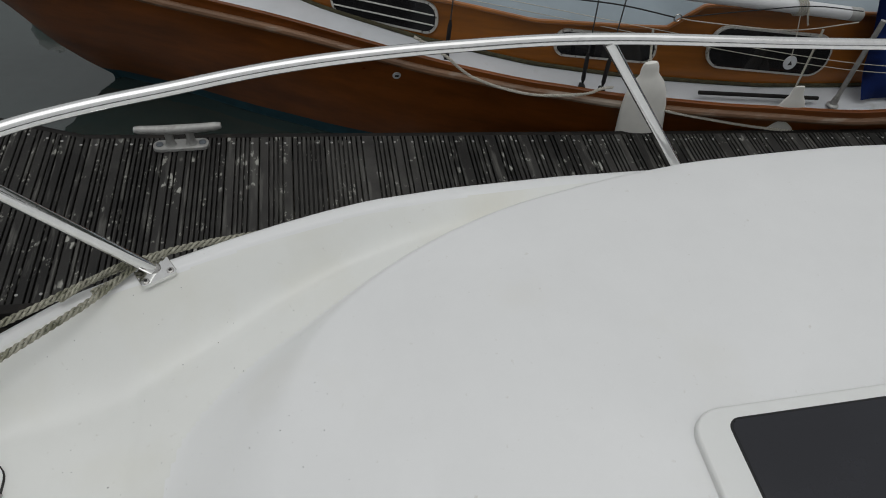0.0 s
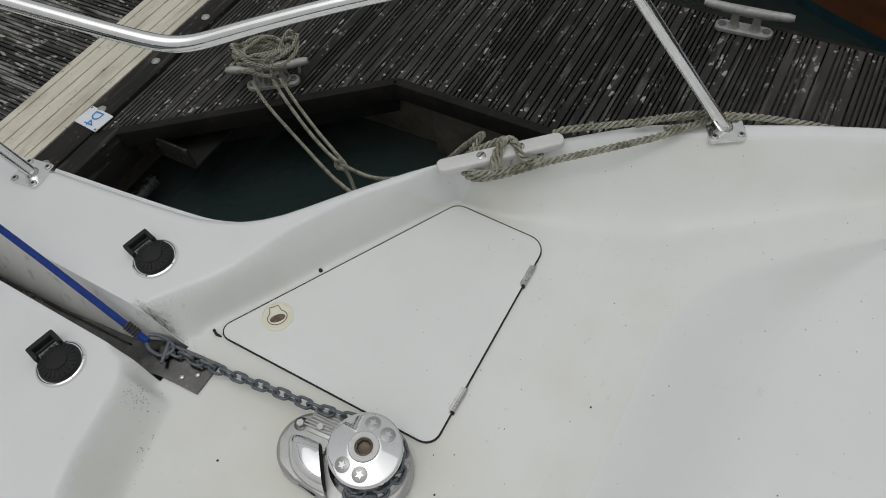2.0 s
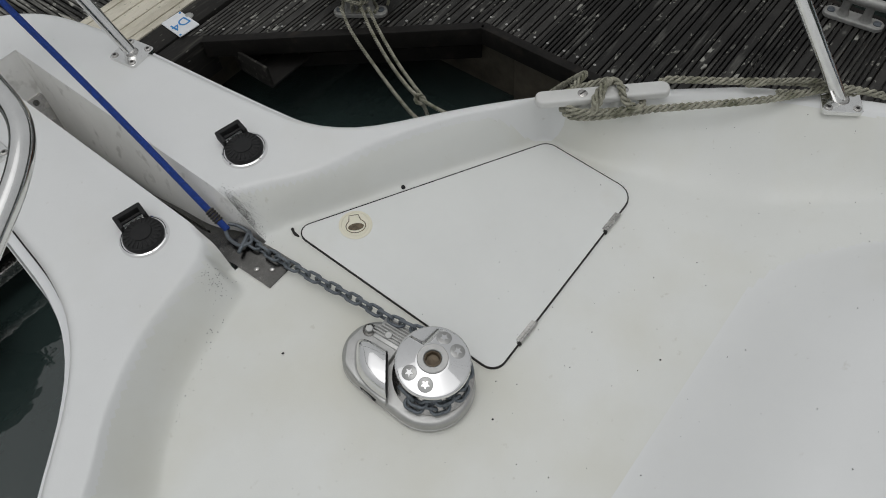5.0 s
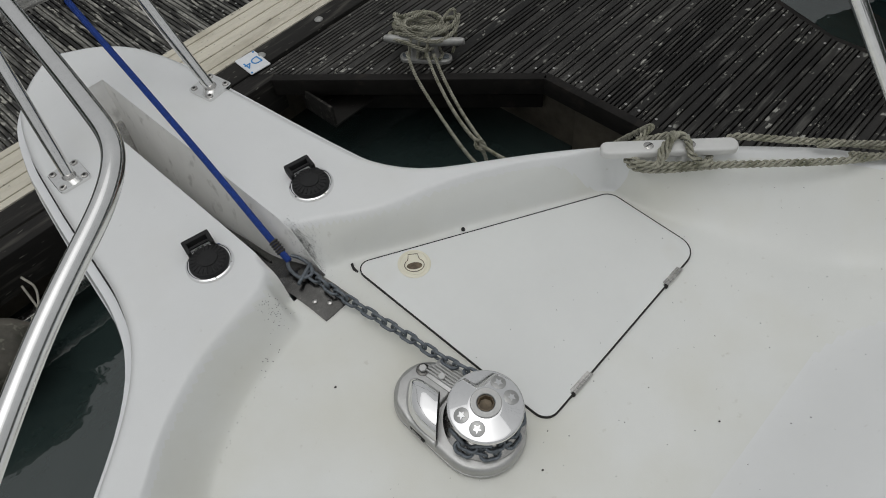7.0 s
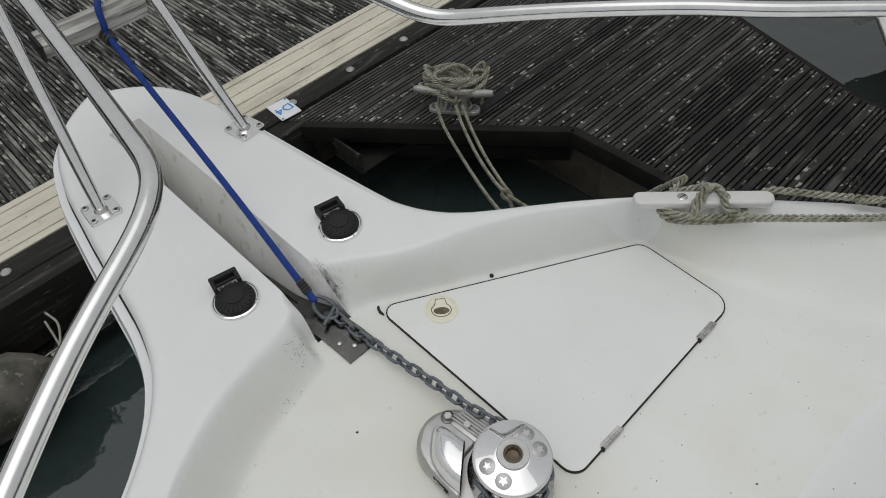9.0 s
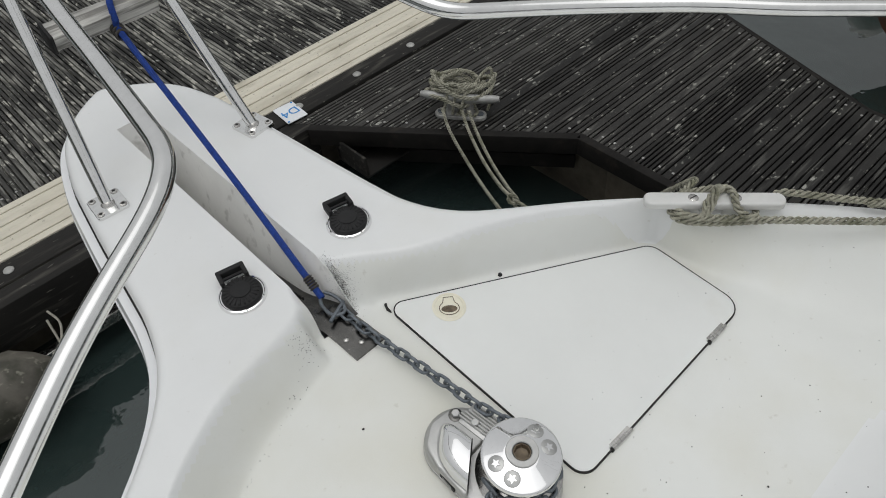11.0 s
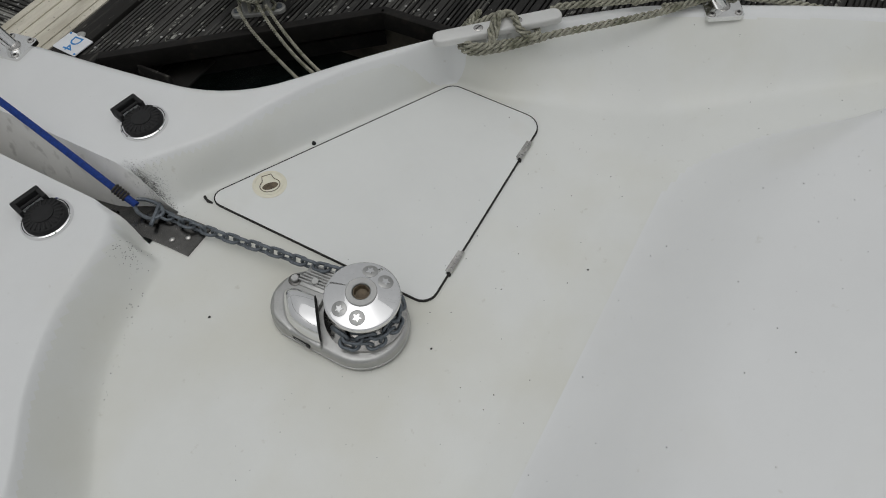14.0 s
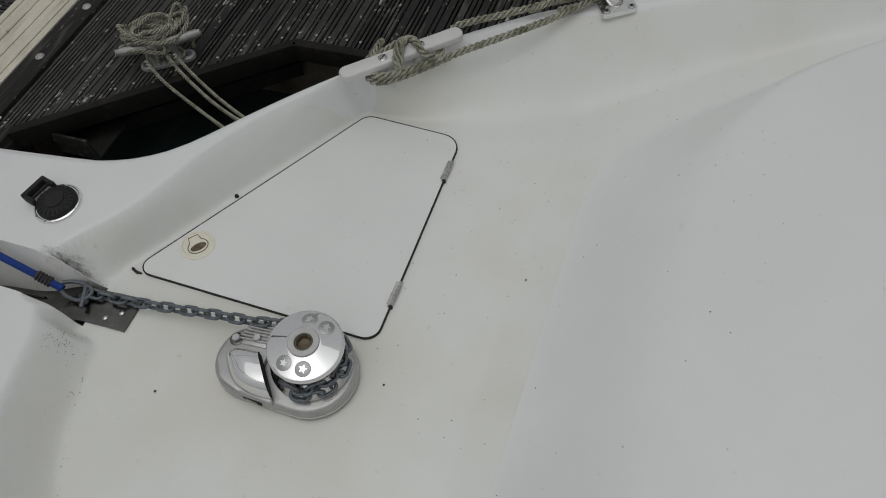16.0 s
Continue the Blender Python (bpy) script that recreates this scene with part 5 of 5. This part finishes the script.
for r, tilt, dz in ((0.020, 30, 0), (0.018, -50, 0.004), (0.017, 80, -0.006)):
    mk = Matrix.Translation(KNOT + Vector((0, 0, dz))) @ pose(0, 0, 0, tilt, 30 - tilt, tilt)
    rope(bm, [tuple(mk @ Vector((r * math.cos(a), r * math.sin(a), 0.004 * math.sin(2 * a)))) for a in np.linspace(0, 6.3, 12)], 0.0078)
rope(bm, [tuple(KNOT), (1.045, 0.93, -0.66), (1.04, 0.92, -0.72), (1.045, 0.915, -0.77)], 0.0078)
part("knot", bm, rope_mat, shore_line)

coil = thing("rope_coil", "untidy coil of weathered rope heaped on the pontoon cleat", "rope")
cm2 = pose(1.424, 1.635, DOCK, 0, 0, -57)
rc = random.Random(21)
for k in range(9):
    bm = bmesh.new()
    c = Vector((rc.uniform(-0.06, 0.02), 0.085 + rc.uniform(-0.02, 0.045), 0.085 + 0.009 * k))
    a0, rx, ry = rc.uniform(0, 6), rc.uniform(0.085, 0.150), rc.uniform(0.065, 0.115)
    pts = []
    for j in range(11):
        a = a0 + 2 * math.pi * j / 11 * 1.05
        p = c + Vector((rx * math.cos(a), ry * math.sin(a), 0.022 * math.sin(2 * a + a0) + rc.uniform(-0.008, 0.008)))
        p.z = max(p.z - 0.055 * max(0, math.sin(a)) , 0.012)
        pts.append(tuple(cm2 @ p))
    rope(bm, pts, 0.0095, closed=False)
    part("turn", bm, rope_mat, coil)
for x in (-0.05, -0.01, 0.03):
    bm = bmesh.new()
    rope(bm, [tuple(cm2 @ Vector(p)) for p in ((x - 0.02, -0.035, 0.03), (x - 0.01, -0.03, 0.09), (x, 0.0, 0.128), (x + 0.02, 0.035, 0.10), (x + 0.03, 0.04, 0.03), (x + 0.05, 0.0, 0.03), (x + 0.04, -0.035, 0.03))], 0.0075)
    part("turn", bm, rope_mat, coil)
bm = bmesh.new()
rope(bm, [tuple(cm2 @ Vector(p)) for p in ((0.06, 0.06, 0.14), (0.10, 0.09, 0.19), (0.128, 0.10, 0.20), (0.135, 0.09, 0.15), (0.13, 0.06, 0.06), (0.12, 0.03, 0.02))], 0.0075)
part("loop", bm, rope_mat, coil)

# fender float slung under the walkway, beyond the port bow
buoy = thing("slung_fender", "dirty cream fender hung under the walkway with knotted cord", "fender")
m = pose(-0.83, 1.955, -0.985, 0, 90, -8) @ Matrix.Scale(0.86, 4)
part("body", lathe(bmesh.new(), [(0.0, -0.36), (0.10, -0.34), (0.165, -0.26), (0.185, -0.1), (0.185, 0.08), (0.165, 0.2), (0.11, 0.28), (0.05, 0.335), (0.025, 0.38), (0.0, 0.39)], 32, m), buoy_mat, buoy)
bm = bmesh.new()
tip = m @ Vector((0, 0, 0.38))
for k in range(4):
    rope(bm, [tuple(tip + Vector((0.02 * math.cos(a + k), 0.02 * math.sin(a + k), 0.02 * k + 0.012 * math.cos(2 * a)))) for a in np.linspace(0, 6.2, 10)], 0.005)
rope(bm, [tuple(tip), tuple(tip + Vector((0.02, 0.05, 0.06))), tuple(tip + Vector((0.03, 0.12, 0.13)))], 0.005)
rope(bm, [tuple(tip + Vector((0, 0, 0.05))), tuple(tip + Vector((0.06, 0.07, 0.12))), tuple(tip + Vector((0.05, 0.13, 0.16)))], 0.005)
part("cord", bm, thin_rope, buoy)


# ---------- the varnished sailing boat ----------
SAIL_X = 3.72
SHEER_Y = [1.6, 1.2, 0.8, 0.4, 0.0, -0.55, -0.92, -1.38, -1.78, -2.2, -2.8, -3.5, -5.0, -7.0]
SHEER_HALF = [0.0, 0.08, 0.17, 0.27, 0.38, 0.53, 0.66, 0.86, 0.985, 1.08, 1.15, 1.19, 1.15, 0.8]
SHEER_Z = [-0.165, -0.235, -0.31, -0.37, -0.425, -0.482, -0.523, -0.565, -0.61, -0.64, -0.665, -0.68, -0.67, -0.62]
WL_Y = [0.36, 0.0, -0.4, -0.85, -1.4, -2.0, -2.8, -3.5, -5.0, -7.0]
WL_HALF = [0.0, 0.15, 0.37, 0.58, 0.78, 0.92, 1.02, 1.05, 0.98, 0.5]


def sheer(y):
    offs = np.linspace(-0.12, 0.12, 7) * min(1.0, max(0, (1.6 - y) / 0.3))
    return float(np.mean(np.interp(-(y + offs), [-v for v in SHEER_Y], SHEER_HALF))), float(np.mean(np.interp(-(y + offs), [-v for v in SHEER_Y], SHEER_Z)))


def waterline(y):
    return float(np.interp(-y, [-v for v in WL_Y], WL_HALF))


sail_boat = thing("sailing_boat", "old varnished wooden sailing boat moored beside the pontoon", "boat")
STA = np.concatenate([np.linspace(1.6, 0.36, 22), np.linspace(0.30, -7.0, 60)])


def stem_z(y):
    """Profile of the overhanging stem."""
    return float(np.interp(y, [0.36, 0.53, 0.68, 0.83, 1.0, 1.25, 1.6], [-1.22, -1.095, -0.96, -0.76, -0.57, -0.37, -0.17]))


def hull_point(y, v, side):
    """v: 0 at the sheer, 1 at the keel line."""
    half, z = sheer(y)
    bottom = stem_z(y) if y > 0.36 else -1.6
    zz = lerp(z, bottom, v)
    if y > 0.36:
        w = half * (1 - v ** 1.6)
    else:
        vw = (z - WATER) / (z - bottom)
        wl_half = waterline(y)
        w = lerp(half, wl_half, (v / vw) ** 1.5) if v < vw else wl_half * (1 - ((v - vw) / (1 - vw)) ** 2 * 0.5)
    return Vector((SAIL_X + side * w, y, zz))


def hull_patch(v0, v1, n, sides=(-1, 1)):
    bm = bmesh.new()
    for side in sides:
        rows = [[bm.verts.new(hull_point(y, v, side)) for v in np.linspace(v0(y), v1(y), n)] for y in STA]
        for a, b in zip(rows, rows[1:]):
            for k in range(n - 1):
                bm.faces.new([a[k], a[k + 1], b[k + 1], b[k]])
    bmesh.ops.remove_doubles(bm, verts=bm.verts, dist=0.0005)
    return bm


def at_height(y, h):
    """The share of the topside at a height h over the water."""
    half, z = sheer(y)
    bottom = stem_z(y) if y > 0.36 else -1.6
    return min(1.0, max(0.0, (z - (WATER + h)) / (z - bottom)))


part("topside", hull_patch(lambda y: 0.0, lambda y: at_height(y, 0.07), 14), varnish, sail_boat, "red-brown varnished topsides", 60)
part("boot_top", hull_patch(lambda y: at_height(y, 0.07), lambda y: 1.0, 8), antifoul, sail_boat, "teal antifouling at the waterline", 60)


def rail_strip(out, dz, r, mat, name, label, y0=1.5, y1=-6.9, flat=1.0):
    for side in (-1, 1):
        pts = []
        for y in np.linspace(y0, y1, 90):
            half, z = sheer(y)
            pts.append(Vector((SAIL_X + side * (half + out), y, z + dz(y))))
        part(name, tube(bmesh.new(), pts, r, 10), mat, sail_boat, label)


rail_strip(0.010, lambda y: float(np.interp(-y, [0.1, 0.9, 1.2, 1.6, 2.0, 2.9, 3.6], [-0.07, -0.06, -0.054, -0.02, 0.0, 0.0, -0.03])), 0.021, worn_wood, "rubbing_strake", "worn half-round rubbing strake")
for side in (-1, 1):
    bm = bmesh.new()
    rows = []
    for y in np.linspace(1.5, -6.9, 100):
        half, z = sheer(y)
        h = float(np.interp(-y, [-1.0, 0.9, 1.2, 1.6, 2.0, 2.6, 3.1, 3.6], [0.006, 0.006, 0.012, 0.03, 0.05, 0.05, 0.045, 0.03]))
        rows.append([bm.verts.new((SAIL_X + side * (half + o), y, z + d)) for o, d in ((0.004, -0.01), (0.004, h - 0.004), (0.0, h), (-0.016, h), (-0.02, h - 0.004), (-0.02, -0.01))])
    for a, b in zip(rows, rows[1:]):
        for k in range(5):
            bm.faces.new([a[k], a[k + 1], b[k + 1], b[k]])
    part("toe_rail", bm, varnish, sail_boat, "low varnished toe rail")
part("badge", lathe(bmesh.new(), [(0.0, 0), (0.022, 0), (0.021, 0.004), (0, 0.005)], 20, pose(2.952, -1.161, -0.679, 0, -100, 0)), boat_paint, sail_boat, "small round white badge on the topside")
part("badge_mark", box(bmesh.new(), (-0.006, -0.010, 0.004), (0.006, 0.010, 0.0062), 0, pose(2.952, -1.161, -0.679, 0, -100, 0)), dark_gap, sail_boat)

# deck
bm = bmesh.new()
rows = []
for y in np.linspace(1.57, -7, 80):
    half, z = sheer(y)
    rows.append([bm.verts.new((SAIL_X + half * u, y, z + 0.004 + 0.04 * (1 - u * u))) for u in np.linspace(-1, 1, 13)])
for a, b in zip(rows, rows[1:]):
    for k in range(12):
        bm.faces.new([a[k], a[k + 1], b[k + 1], b[k]])
part("side_deck", bm, boat_paint, sail_boat, "white painted side deck")


# cabin: sides, roof and trim
def cabin_half(y):
    return float(np.interp(-y, [0.3, 0.55, 0.8, 1.3, 1.85, 2.4, 3.1, 4.6], [0.10, 0.30, 0.44, 0.66, 0.80, 0.88, 0.94, 0.94]))


def cabin_top(y):
    return float(np.interp(-y, [0.3, 1.0, 1.48, 1.82, 2.27, 2.50, 2.66, 3.1, 3.5, 4.6], [-0.31, -0.32, -0.344, -0.378, -0.368, -0.360, -0.227, -0.224, -0.25, -0.27]))


CY = np.linspace(-0.3, -4.6, 87)
bm = bmesh.new()
for side in (-1, 1):
    a = [bm.verts.new((SAIL_X + side * cabin_half(y), y, sheer(y)[1] + 0.0)) for y in CY]
    b = [bm.verts.new((SAIL_X + side * (cabin_half(y) - 0.05), y, cabin_top(y))) for y in CY]
    for k in range(len(CY) - 1):
        bm.faces.new([a[k], a[k + 1], b[k + 1], b[k]])
part("cabin_side", bm, ply, sail_boat, "orange-brown varnished cabin side", 40)
bm = bmesh.new()
rows = []
for y in CY:
    w = cabin_half(y) - 0.03
    rows.append([bm.verts.new((SAIL_X + w * u, y, cabin_top(y) + 0.008 + 0.10 * (1 - u * u))) for u in np.linspace(-1, 1, 15)])
for a, b in zip(rows, rows[1:]):
    for k in range(14):
        bm.faces.new([a[k], a[k + 1], b[k + 1], b[k]])
part("cabin_roof", bm, roof_paint, sail_boat, "pale blue-grey glossy cabin roof", 50)
for side in (-1, 1):
    part("roof_trim", tube(bmesh.new(), [Vector((SAIL_X + side * (cabin_half(y) - 0.035), y, cabin_top(y) + 0.006)) for y in CY], 0.012, 8), ply, sail_boat, "varnished roof edge moulding")
    part("foot_bead", tube(bmesh.new(), [Vector((SAIL_X + side * (cabin_half(y) + 0.006), y, sheer(y)[1] + 0.028)) for y in CY], 0.011, 8), mould, sail_boat, "mossy bead along the cabin foot")


def portlight(y0, y1, low0, low1, tall):
    yc = (y0 + y1) / 2
    zb = lambda y: sheer(y)[1]
    a = Vector((SAIL_X - cabin_half(y0), y0, 0))
    b = Vector((SAIL_X - cabin_half(y1), y1, 0))
    along = (b - a).normalized()
    dz = (low1 - low0) / (b - a).length
    along = Vector((along.x, along.y, dz)).normalized()
    mid = (a + b) / 2
    zf, zt = zb(yc), cabin_top(yc)
    up = (Vector((0.05, 0, zt - zf))).normalized()
    nrm = along.cross(up).normalized()
    if nrm.x > 0:
        nrm = -nrm
    h = (zt - zf)
    zm = (low0 + low1) / 2 + tall / 2
    c = Vector((SAIL_X - cabin_half(yc) + 0.05 * (zm - zf) / h, yc, zm))
    m = Matrix(((along.x, up.x, nrm.x, c.x), (along.y, up.y, nrm.y, c.y), (along.z, up.z, nrm.z, c.z), (0, 0, 0, 1)))
    w, hh = (b - a).length / 2, tall / 2
    outer = rounded([(-w, -hh), (w, -hh), (w, hh), (-w, hh)], hh * 0.85, 8)
    fr = part("portlight_frame", slab(bmesh.new(), outer, -0.005, 0.010, 0.004, 2, m), port_frame, sail_boat, "pale metal portlight frame")
    inn = rounded([(-w + 0.013, -hh + 0.013), (w - 0.013, -hh + 0.013), (w - 0.013, hh - 0.013), (-w + 0.013, hh - 0.013)], (hh - 0.013) * 0.85, 8)
    part("pane", slab(bmesh.new(), inn, 0, 0.0115, 0.001, 1, m), dark_glass, fr, "dark glass")
    k = 10
    for j in range(0, len(outer), max(1, len(outer) // k)):
        x, y = outer[j]
        part("screw", lathe(bmesh.new(), [(0.0, 0.011), (0.005, 0.011), (0.004, 0.014), (0, 0.0143)], 8, m @ pose(x * 0.965, y * 0.90, 0)), satin, fr)
    return m, w, hh


pm, pw, ph = portlight(-0.85, -1.37, -0.512, -0.512, 0.165)
# two thin pale lines across the first pane, built as rods
for v in (-0.35, 0.25):
    part("pane_line", tube(bmesh.new(), [pm @ Vector((-pw * 0.93, v * ph, 0.016)), pm @ Vector((pw * 0.93, v * ph, 0.016))], 0.004, 8), port_frame, sail_boat, "pale line across the portlight")
portlight(-1.95, -2.48, -0.545, -0.555, 0.145)
portlight(-2.73, -3.44, -0.545, -0.60, 0.235)


# rigging
def sail_deck(y, inset):
    half, z = sheer(y)
    return Vector((SAIL_X - half + inset, y, z + 0.02))


def shroud(y, inset, top, black):
    foot = sail_deck(y, inset)
    t = thing("shroud", "steel shroud wire with a turnbuckle at the deck edge", "rigging")
    d = (Vector(top) - foot).normalized()
    part("wire", tube(bmesh.new(), [foot + d * 0.02, Vector(top)], 0.0035, 6), wire, t)
    part("turnbuckle", tube(bmesh.new(), [foot + d * 0.03, foot + d * 0.05, foot + d * 0.16, foot + d * 0.19], lambda i: (0.006, 0.011, 0.011, 0.005)[i], 10), rubber if black else galv, t)
    part("chain_plate", box(bmesh.new(), (-0.02, -0.012, -0.025), (0.02, 0.012, 0.02), 0.003, Matrix.Translation(foot)), rubber if black else satin, t)
    return t


shroud(-1.40, 0.07, (3.5, -1.62, 6.5), True)
shroud(-2.07, 0.06, (3.5, -1.85, 6.5), True)
shroud(-2.17, 0.06, (3.6, -2.4, 6.5), True)


def guard(y, h, lean=0.0):
    foot = sail_deck(y, 0.07)
    t = thing("stanchion_post", "grey metal guard post on the sailing boat's side deck", "stanchion")
    part("post", tube(bmesh.new(), [foot, foot + Vector((lean, 0.0, h))], 0.013, 12), cast_alu, t)
    part("base", lathe(bmesh.new(), [(0.0, 0), (0.032, 0), (0.03, 0.008), (0.018, 0.014), (0.016, 0.05), (0, 0.05)], 16, Matrix.Translation(foot)), cast_alu, t)
    return foot + Vector((lean, 0, h))


p1 = guard(-3.45, 0.5)
p0 = guard(0.2, 0.5)
p2 = guard(-5.6, 0.5)
lines = thing("guard_wires", "thin sagging guard wires along the sailing boat", "rigging")
for f in (0.52, 0.44):
    a, b, c = [q - Vector((0, 0, 0.5 * (1 - f))) for q in (p0, p1, p2)]
    part("wire", tube(bmesh.new(), spline([a, (a + b) / 2 - Vector((0, 0, 0.03)), b, (b + c) / 2 - Vector((0, 0, 0.03)), c], 0.1), 0.0018, 6), thin_rope, lines)

# pale warp that sags along the topside
warp = thing("slack_warp", "pale rope sagging along the sailing boat's topside", "rope")
bm = bmesh.new()
q = lambda y, out, dz: tuple(Vector((SAIL_X - sheer(y)[0] - out, y, sheer(y)[1] + dz)))
rope(bm, [(2.86, -1.22, -0.40), (2.80, -1.36, -0.46), (2.70, -1.50, -0.525), (2.62, -1.76, -0.565), (2.60, -2.02, -0.556), (2.62, -2.12, -0.54), (2.66, -2.2, -0.56)], 0.008, 0.01)
part("line", bm, thin_rope, warp)
bm = bmesh.new()
rope(bm, [(2.60, -2.3, -0.60), (2.575, -2.49, -0.65), (2.55, -2.9, -0.725), (2.535, -3.2, -0.765), (2.53, -3.45, -0.79), (2.53, -3.9, -0.80)], 0.008, 0.01)
part("line", bm, thin_rope, warp)
bundle = thing("boathook", "dark wooden pole lying on the white side deck", "pole")
part("pole", tube(bmesh.new(), [sail_deck(-2.69, 0.09) + Vector((0, 0, 0.03)), sail_deck(-3.36, 0.09) + Vector((0, 0, 0.03))], 0.011, 10), fascia, bundle)


def fender(m, first=None, h=1.0):
    if first:
        return copy_thing(first, m)
    t = thing("boat_fender", "white vinyl fender hanging between hull and pontoon", "fender", m, "sailing boat fenders")
    part("body", lathe(bmesh.new(), [(0.0, -0.78), (0.05, -0.77), (0.11, -0.72), (0.132, -0.62), (0.128, -0.40), (0.118, -0.25), (0.106, -0.17), (0.085, -0.11), (0.062, -0.075), (0.048, -0.055), (0.044, -0.02), (0.038, 0.0), (0.03, 0.01), (0, 0.012)], 32), fender_mat, t)
    part("eye", lathe(bmesh.new(), [(0.0, -0.006), (0.014, -0.006), (0.014, 0.006), (0, 0.006)], 14, pose(-0.03, 0.0, -0.022, 0, 90, 0)), dark_gap, t, "dark rope eye")
    return t


fd = fender(pose(2.595, -2.322, -0.385, -9, 0, 0) @ Matrix.Diagonal((0.42, 1, 1, 1)))
fender(pose(2.57, -3.165, -0.515, -4, 0, 0) @ Matrix.Diagonal((0.36, 0.8, 0.8, 1)), fd)
for a, b in (((2.60, -2.322, -0.40), (2.70, -2.33, -0.26)), ((2.585, -3.165, -0.69), (2.66, -3.2, -0.24))):
    cord = thing("fender_cord", "knotted lanyard holding a fender", "rope")
    bm = bmesh.new()
    rope(bm, [a, tuple(lerp(Vector(a), Vector(b), 0.5)), b], 0.006)
    rope(bm, [tuple(Vector(a) + Vector((0.012 * math.cos(k), 0.012 * math.sin(k), 0.004 * k))) for k in range(8)], 0.005)
    part("line", bm, thin_rope, cord)

# boom with its tie, and the blue canvas over the cockpit
boom = thing("boom", "white painted spar lying along the cabin roof", "spar")
part("tube", tube(bmesh.new(), [(2.77, -1.7, -0.03), (2.742, -3.36, -0.200)], 0.033, 18), spar, boom)
part("end_cap", tube(bmesh.new(), [(2.742, -3.36, -0.200), (2.741, -3.43, -0.207)], 0.034, 18), cast_alu, boom)
bm = bmesh.new()
for k in range(4):
    rope(bm, [tuple(Vector((2.745, -3.06 - 0.014 * k, -0.170)) + Vector((0.038 * math.cos(a), 0, 0.038 * math.sin(a)))) for a in np.linspace(0, 6.3, 12)], 0.005)
rope(bm, [(2.70, -3.10, -0.16), (2.69, -3.11, -0.20), (2.69, -3.13, -0.235)], 0.005)
part("tie", bm, thin_rope, boom)
# running lines along the boom, with a ring
runner = thing("running_line", "thin dark and pale running lines knotted beside the boom", "rigging")
bm = bmesh.new()
tube(bm, spline([(2.7, -1.45, -0.05), (2.7, -1.831, -0.103), (2.7, -2.134, -0.140), (2.7, -2.42, -0.201)], 0.05), 0.0035, 6)
tube(bm, spline([(2.7, -2.45, -0.201), (2.7, -2.797, -0.165), (2.7, -3.113, -0.140), (2.7, -3.40, -0.165)], 0.05), 0.0028, 6)
part("dark_line", bm, rubber, runner)
bm = bmesh.new()
tube(bm, spline([(2.7, -2.45, -0.205), (2.7, -2.59, -0.227), (2.7, -3.057, -0.268), (2.7, -3.411, -0.225)], 0.05), 0.0028, 6)
part("pale_line", bm, thin_rope, runner)
part("ring", tube(bmesh.new(), [Vector((2.7, -2.435 + 0.018 * math.cos(a), -0.203 + 0.018 * math.sin(a))) for a in np.linspace(0, 2 * math.pi, 21)[:-1]], 0.003, 6, True), satin, runner)
disc = thing("hanging_tag", "small round white tag hanging in front of the portlight", "tag")
part("plate", lathe(bmesh.new(), [(0.0, 0), (0.036, 0), (0.036, 0.004), (0, 0.005)], 24, pose(2.655, -3.107, -0.423, 0, -80, 0)), boat_paint, disc)
part("mark", slab(bmesh.new(), [(-0.012, -0.012), (0.012, 0.0), (-0.012, 0.012)], 0.004, 0.006, 0, 1, pose(2.655, -3.107, -0.423, 0, -80, 0)), dark_gap, disc)
part("cord", tube(bmesh.new(), [(2.655, -3.10, -0.39), (2.66, -3.08, -0.30), (2.70, -3.07, -0.19)], 0.0025, 6), thin_rope, disc)
dodger = thing("spray_canvas", "bright blue canvas dodger draped by the cockpit", "canvas cover")
bm = bmesh.new()
rows = []
for i, y in enumerate(np.linspace(-3.46, -4.7, 14)):
    row = []
    for k in range(12):
        u = k / 11
        x = 2.62 + 0.16 * u + 0.02 * math.sin(9 * u + i) * (1 - u)
        row.append(bm.verts.new((x, y - 0.16 * (1 - u) + 0.015 * math.sin(5 * u + i), -0.64 + 0.62 * u ** 0.9)))
    rows.append(row)
for a, b in zip(rows, rows[1:]):
    for k in range(11):
        bm.faces.new([a[k], a[k + 1], b[k + 1], b[k]])
bmesh.ops.solidify(bm, geom=bm.faces[:], thickness=0.004)
part("cloth", bm, canvas, dodger, smooth=60)

# far round fender of the next boat
far_fender = thing("round_fender", "grubby white round fender with a blue line", "fender", pose(4.55, 0.95, -1.02))
part("ball", lathe(bmesh.new(), [(0.0, -0.14), (0.07, -0.12), (0.12, -0.07), (0.135, 0.0), (0.12, 0.07), (0.07, 0.12), (0.03, 0.14), (0.025, 0.17), (0, 0.17)], 28), fender_mat, far_fender)
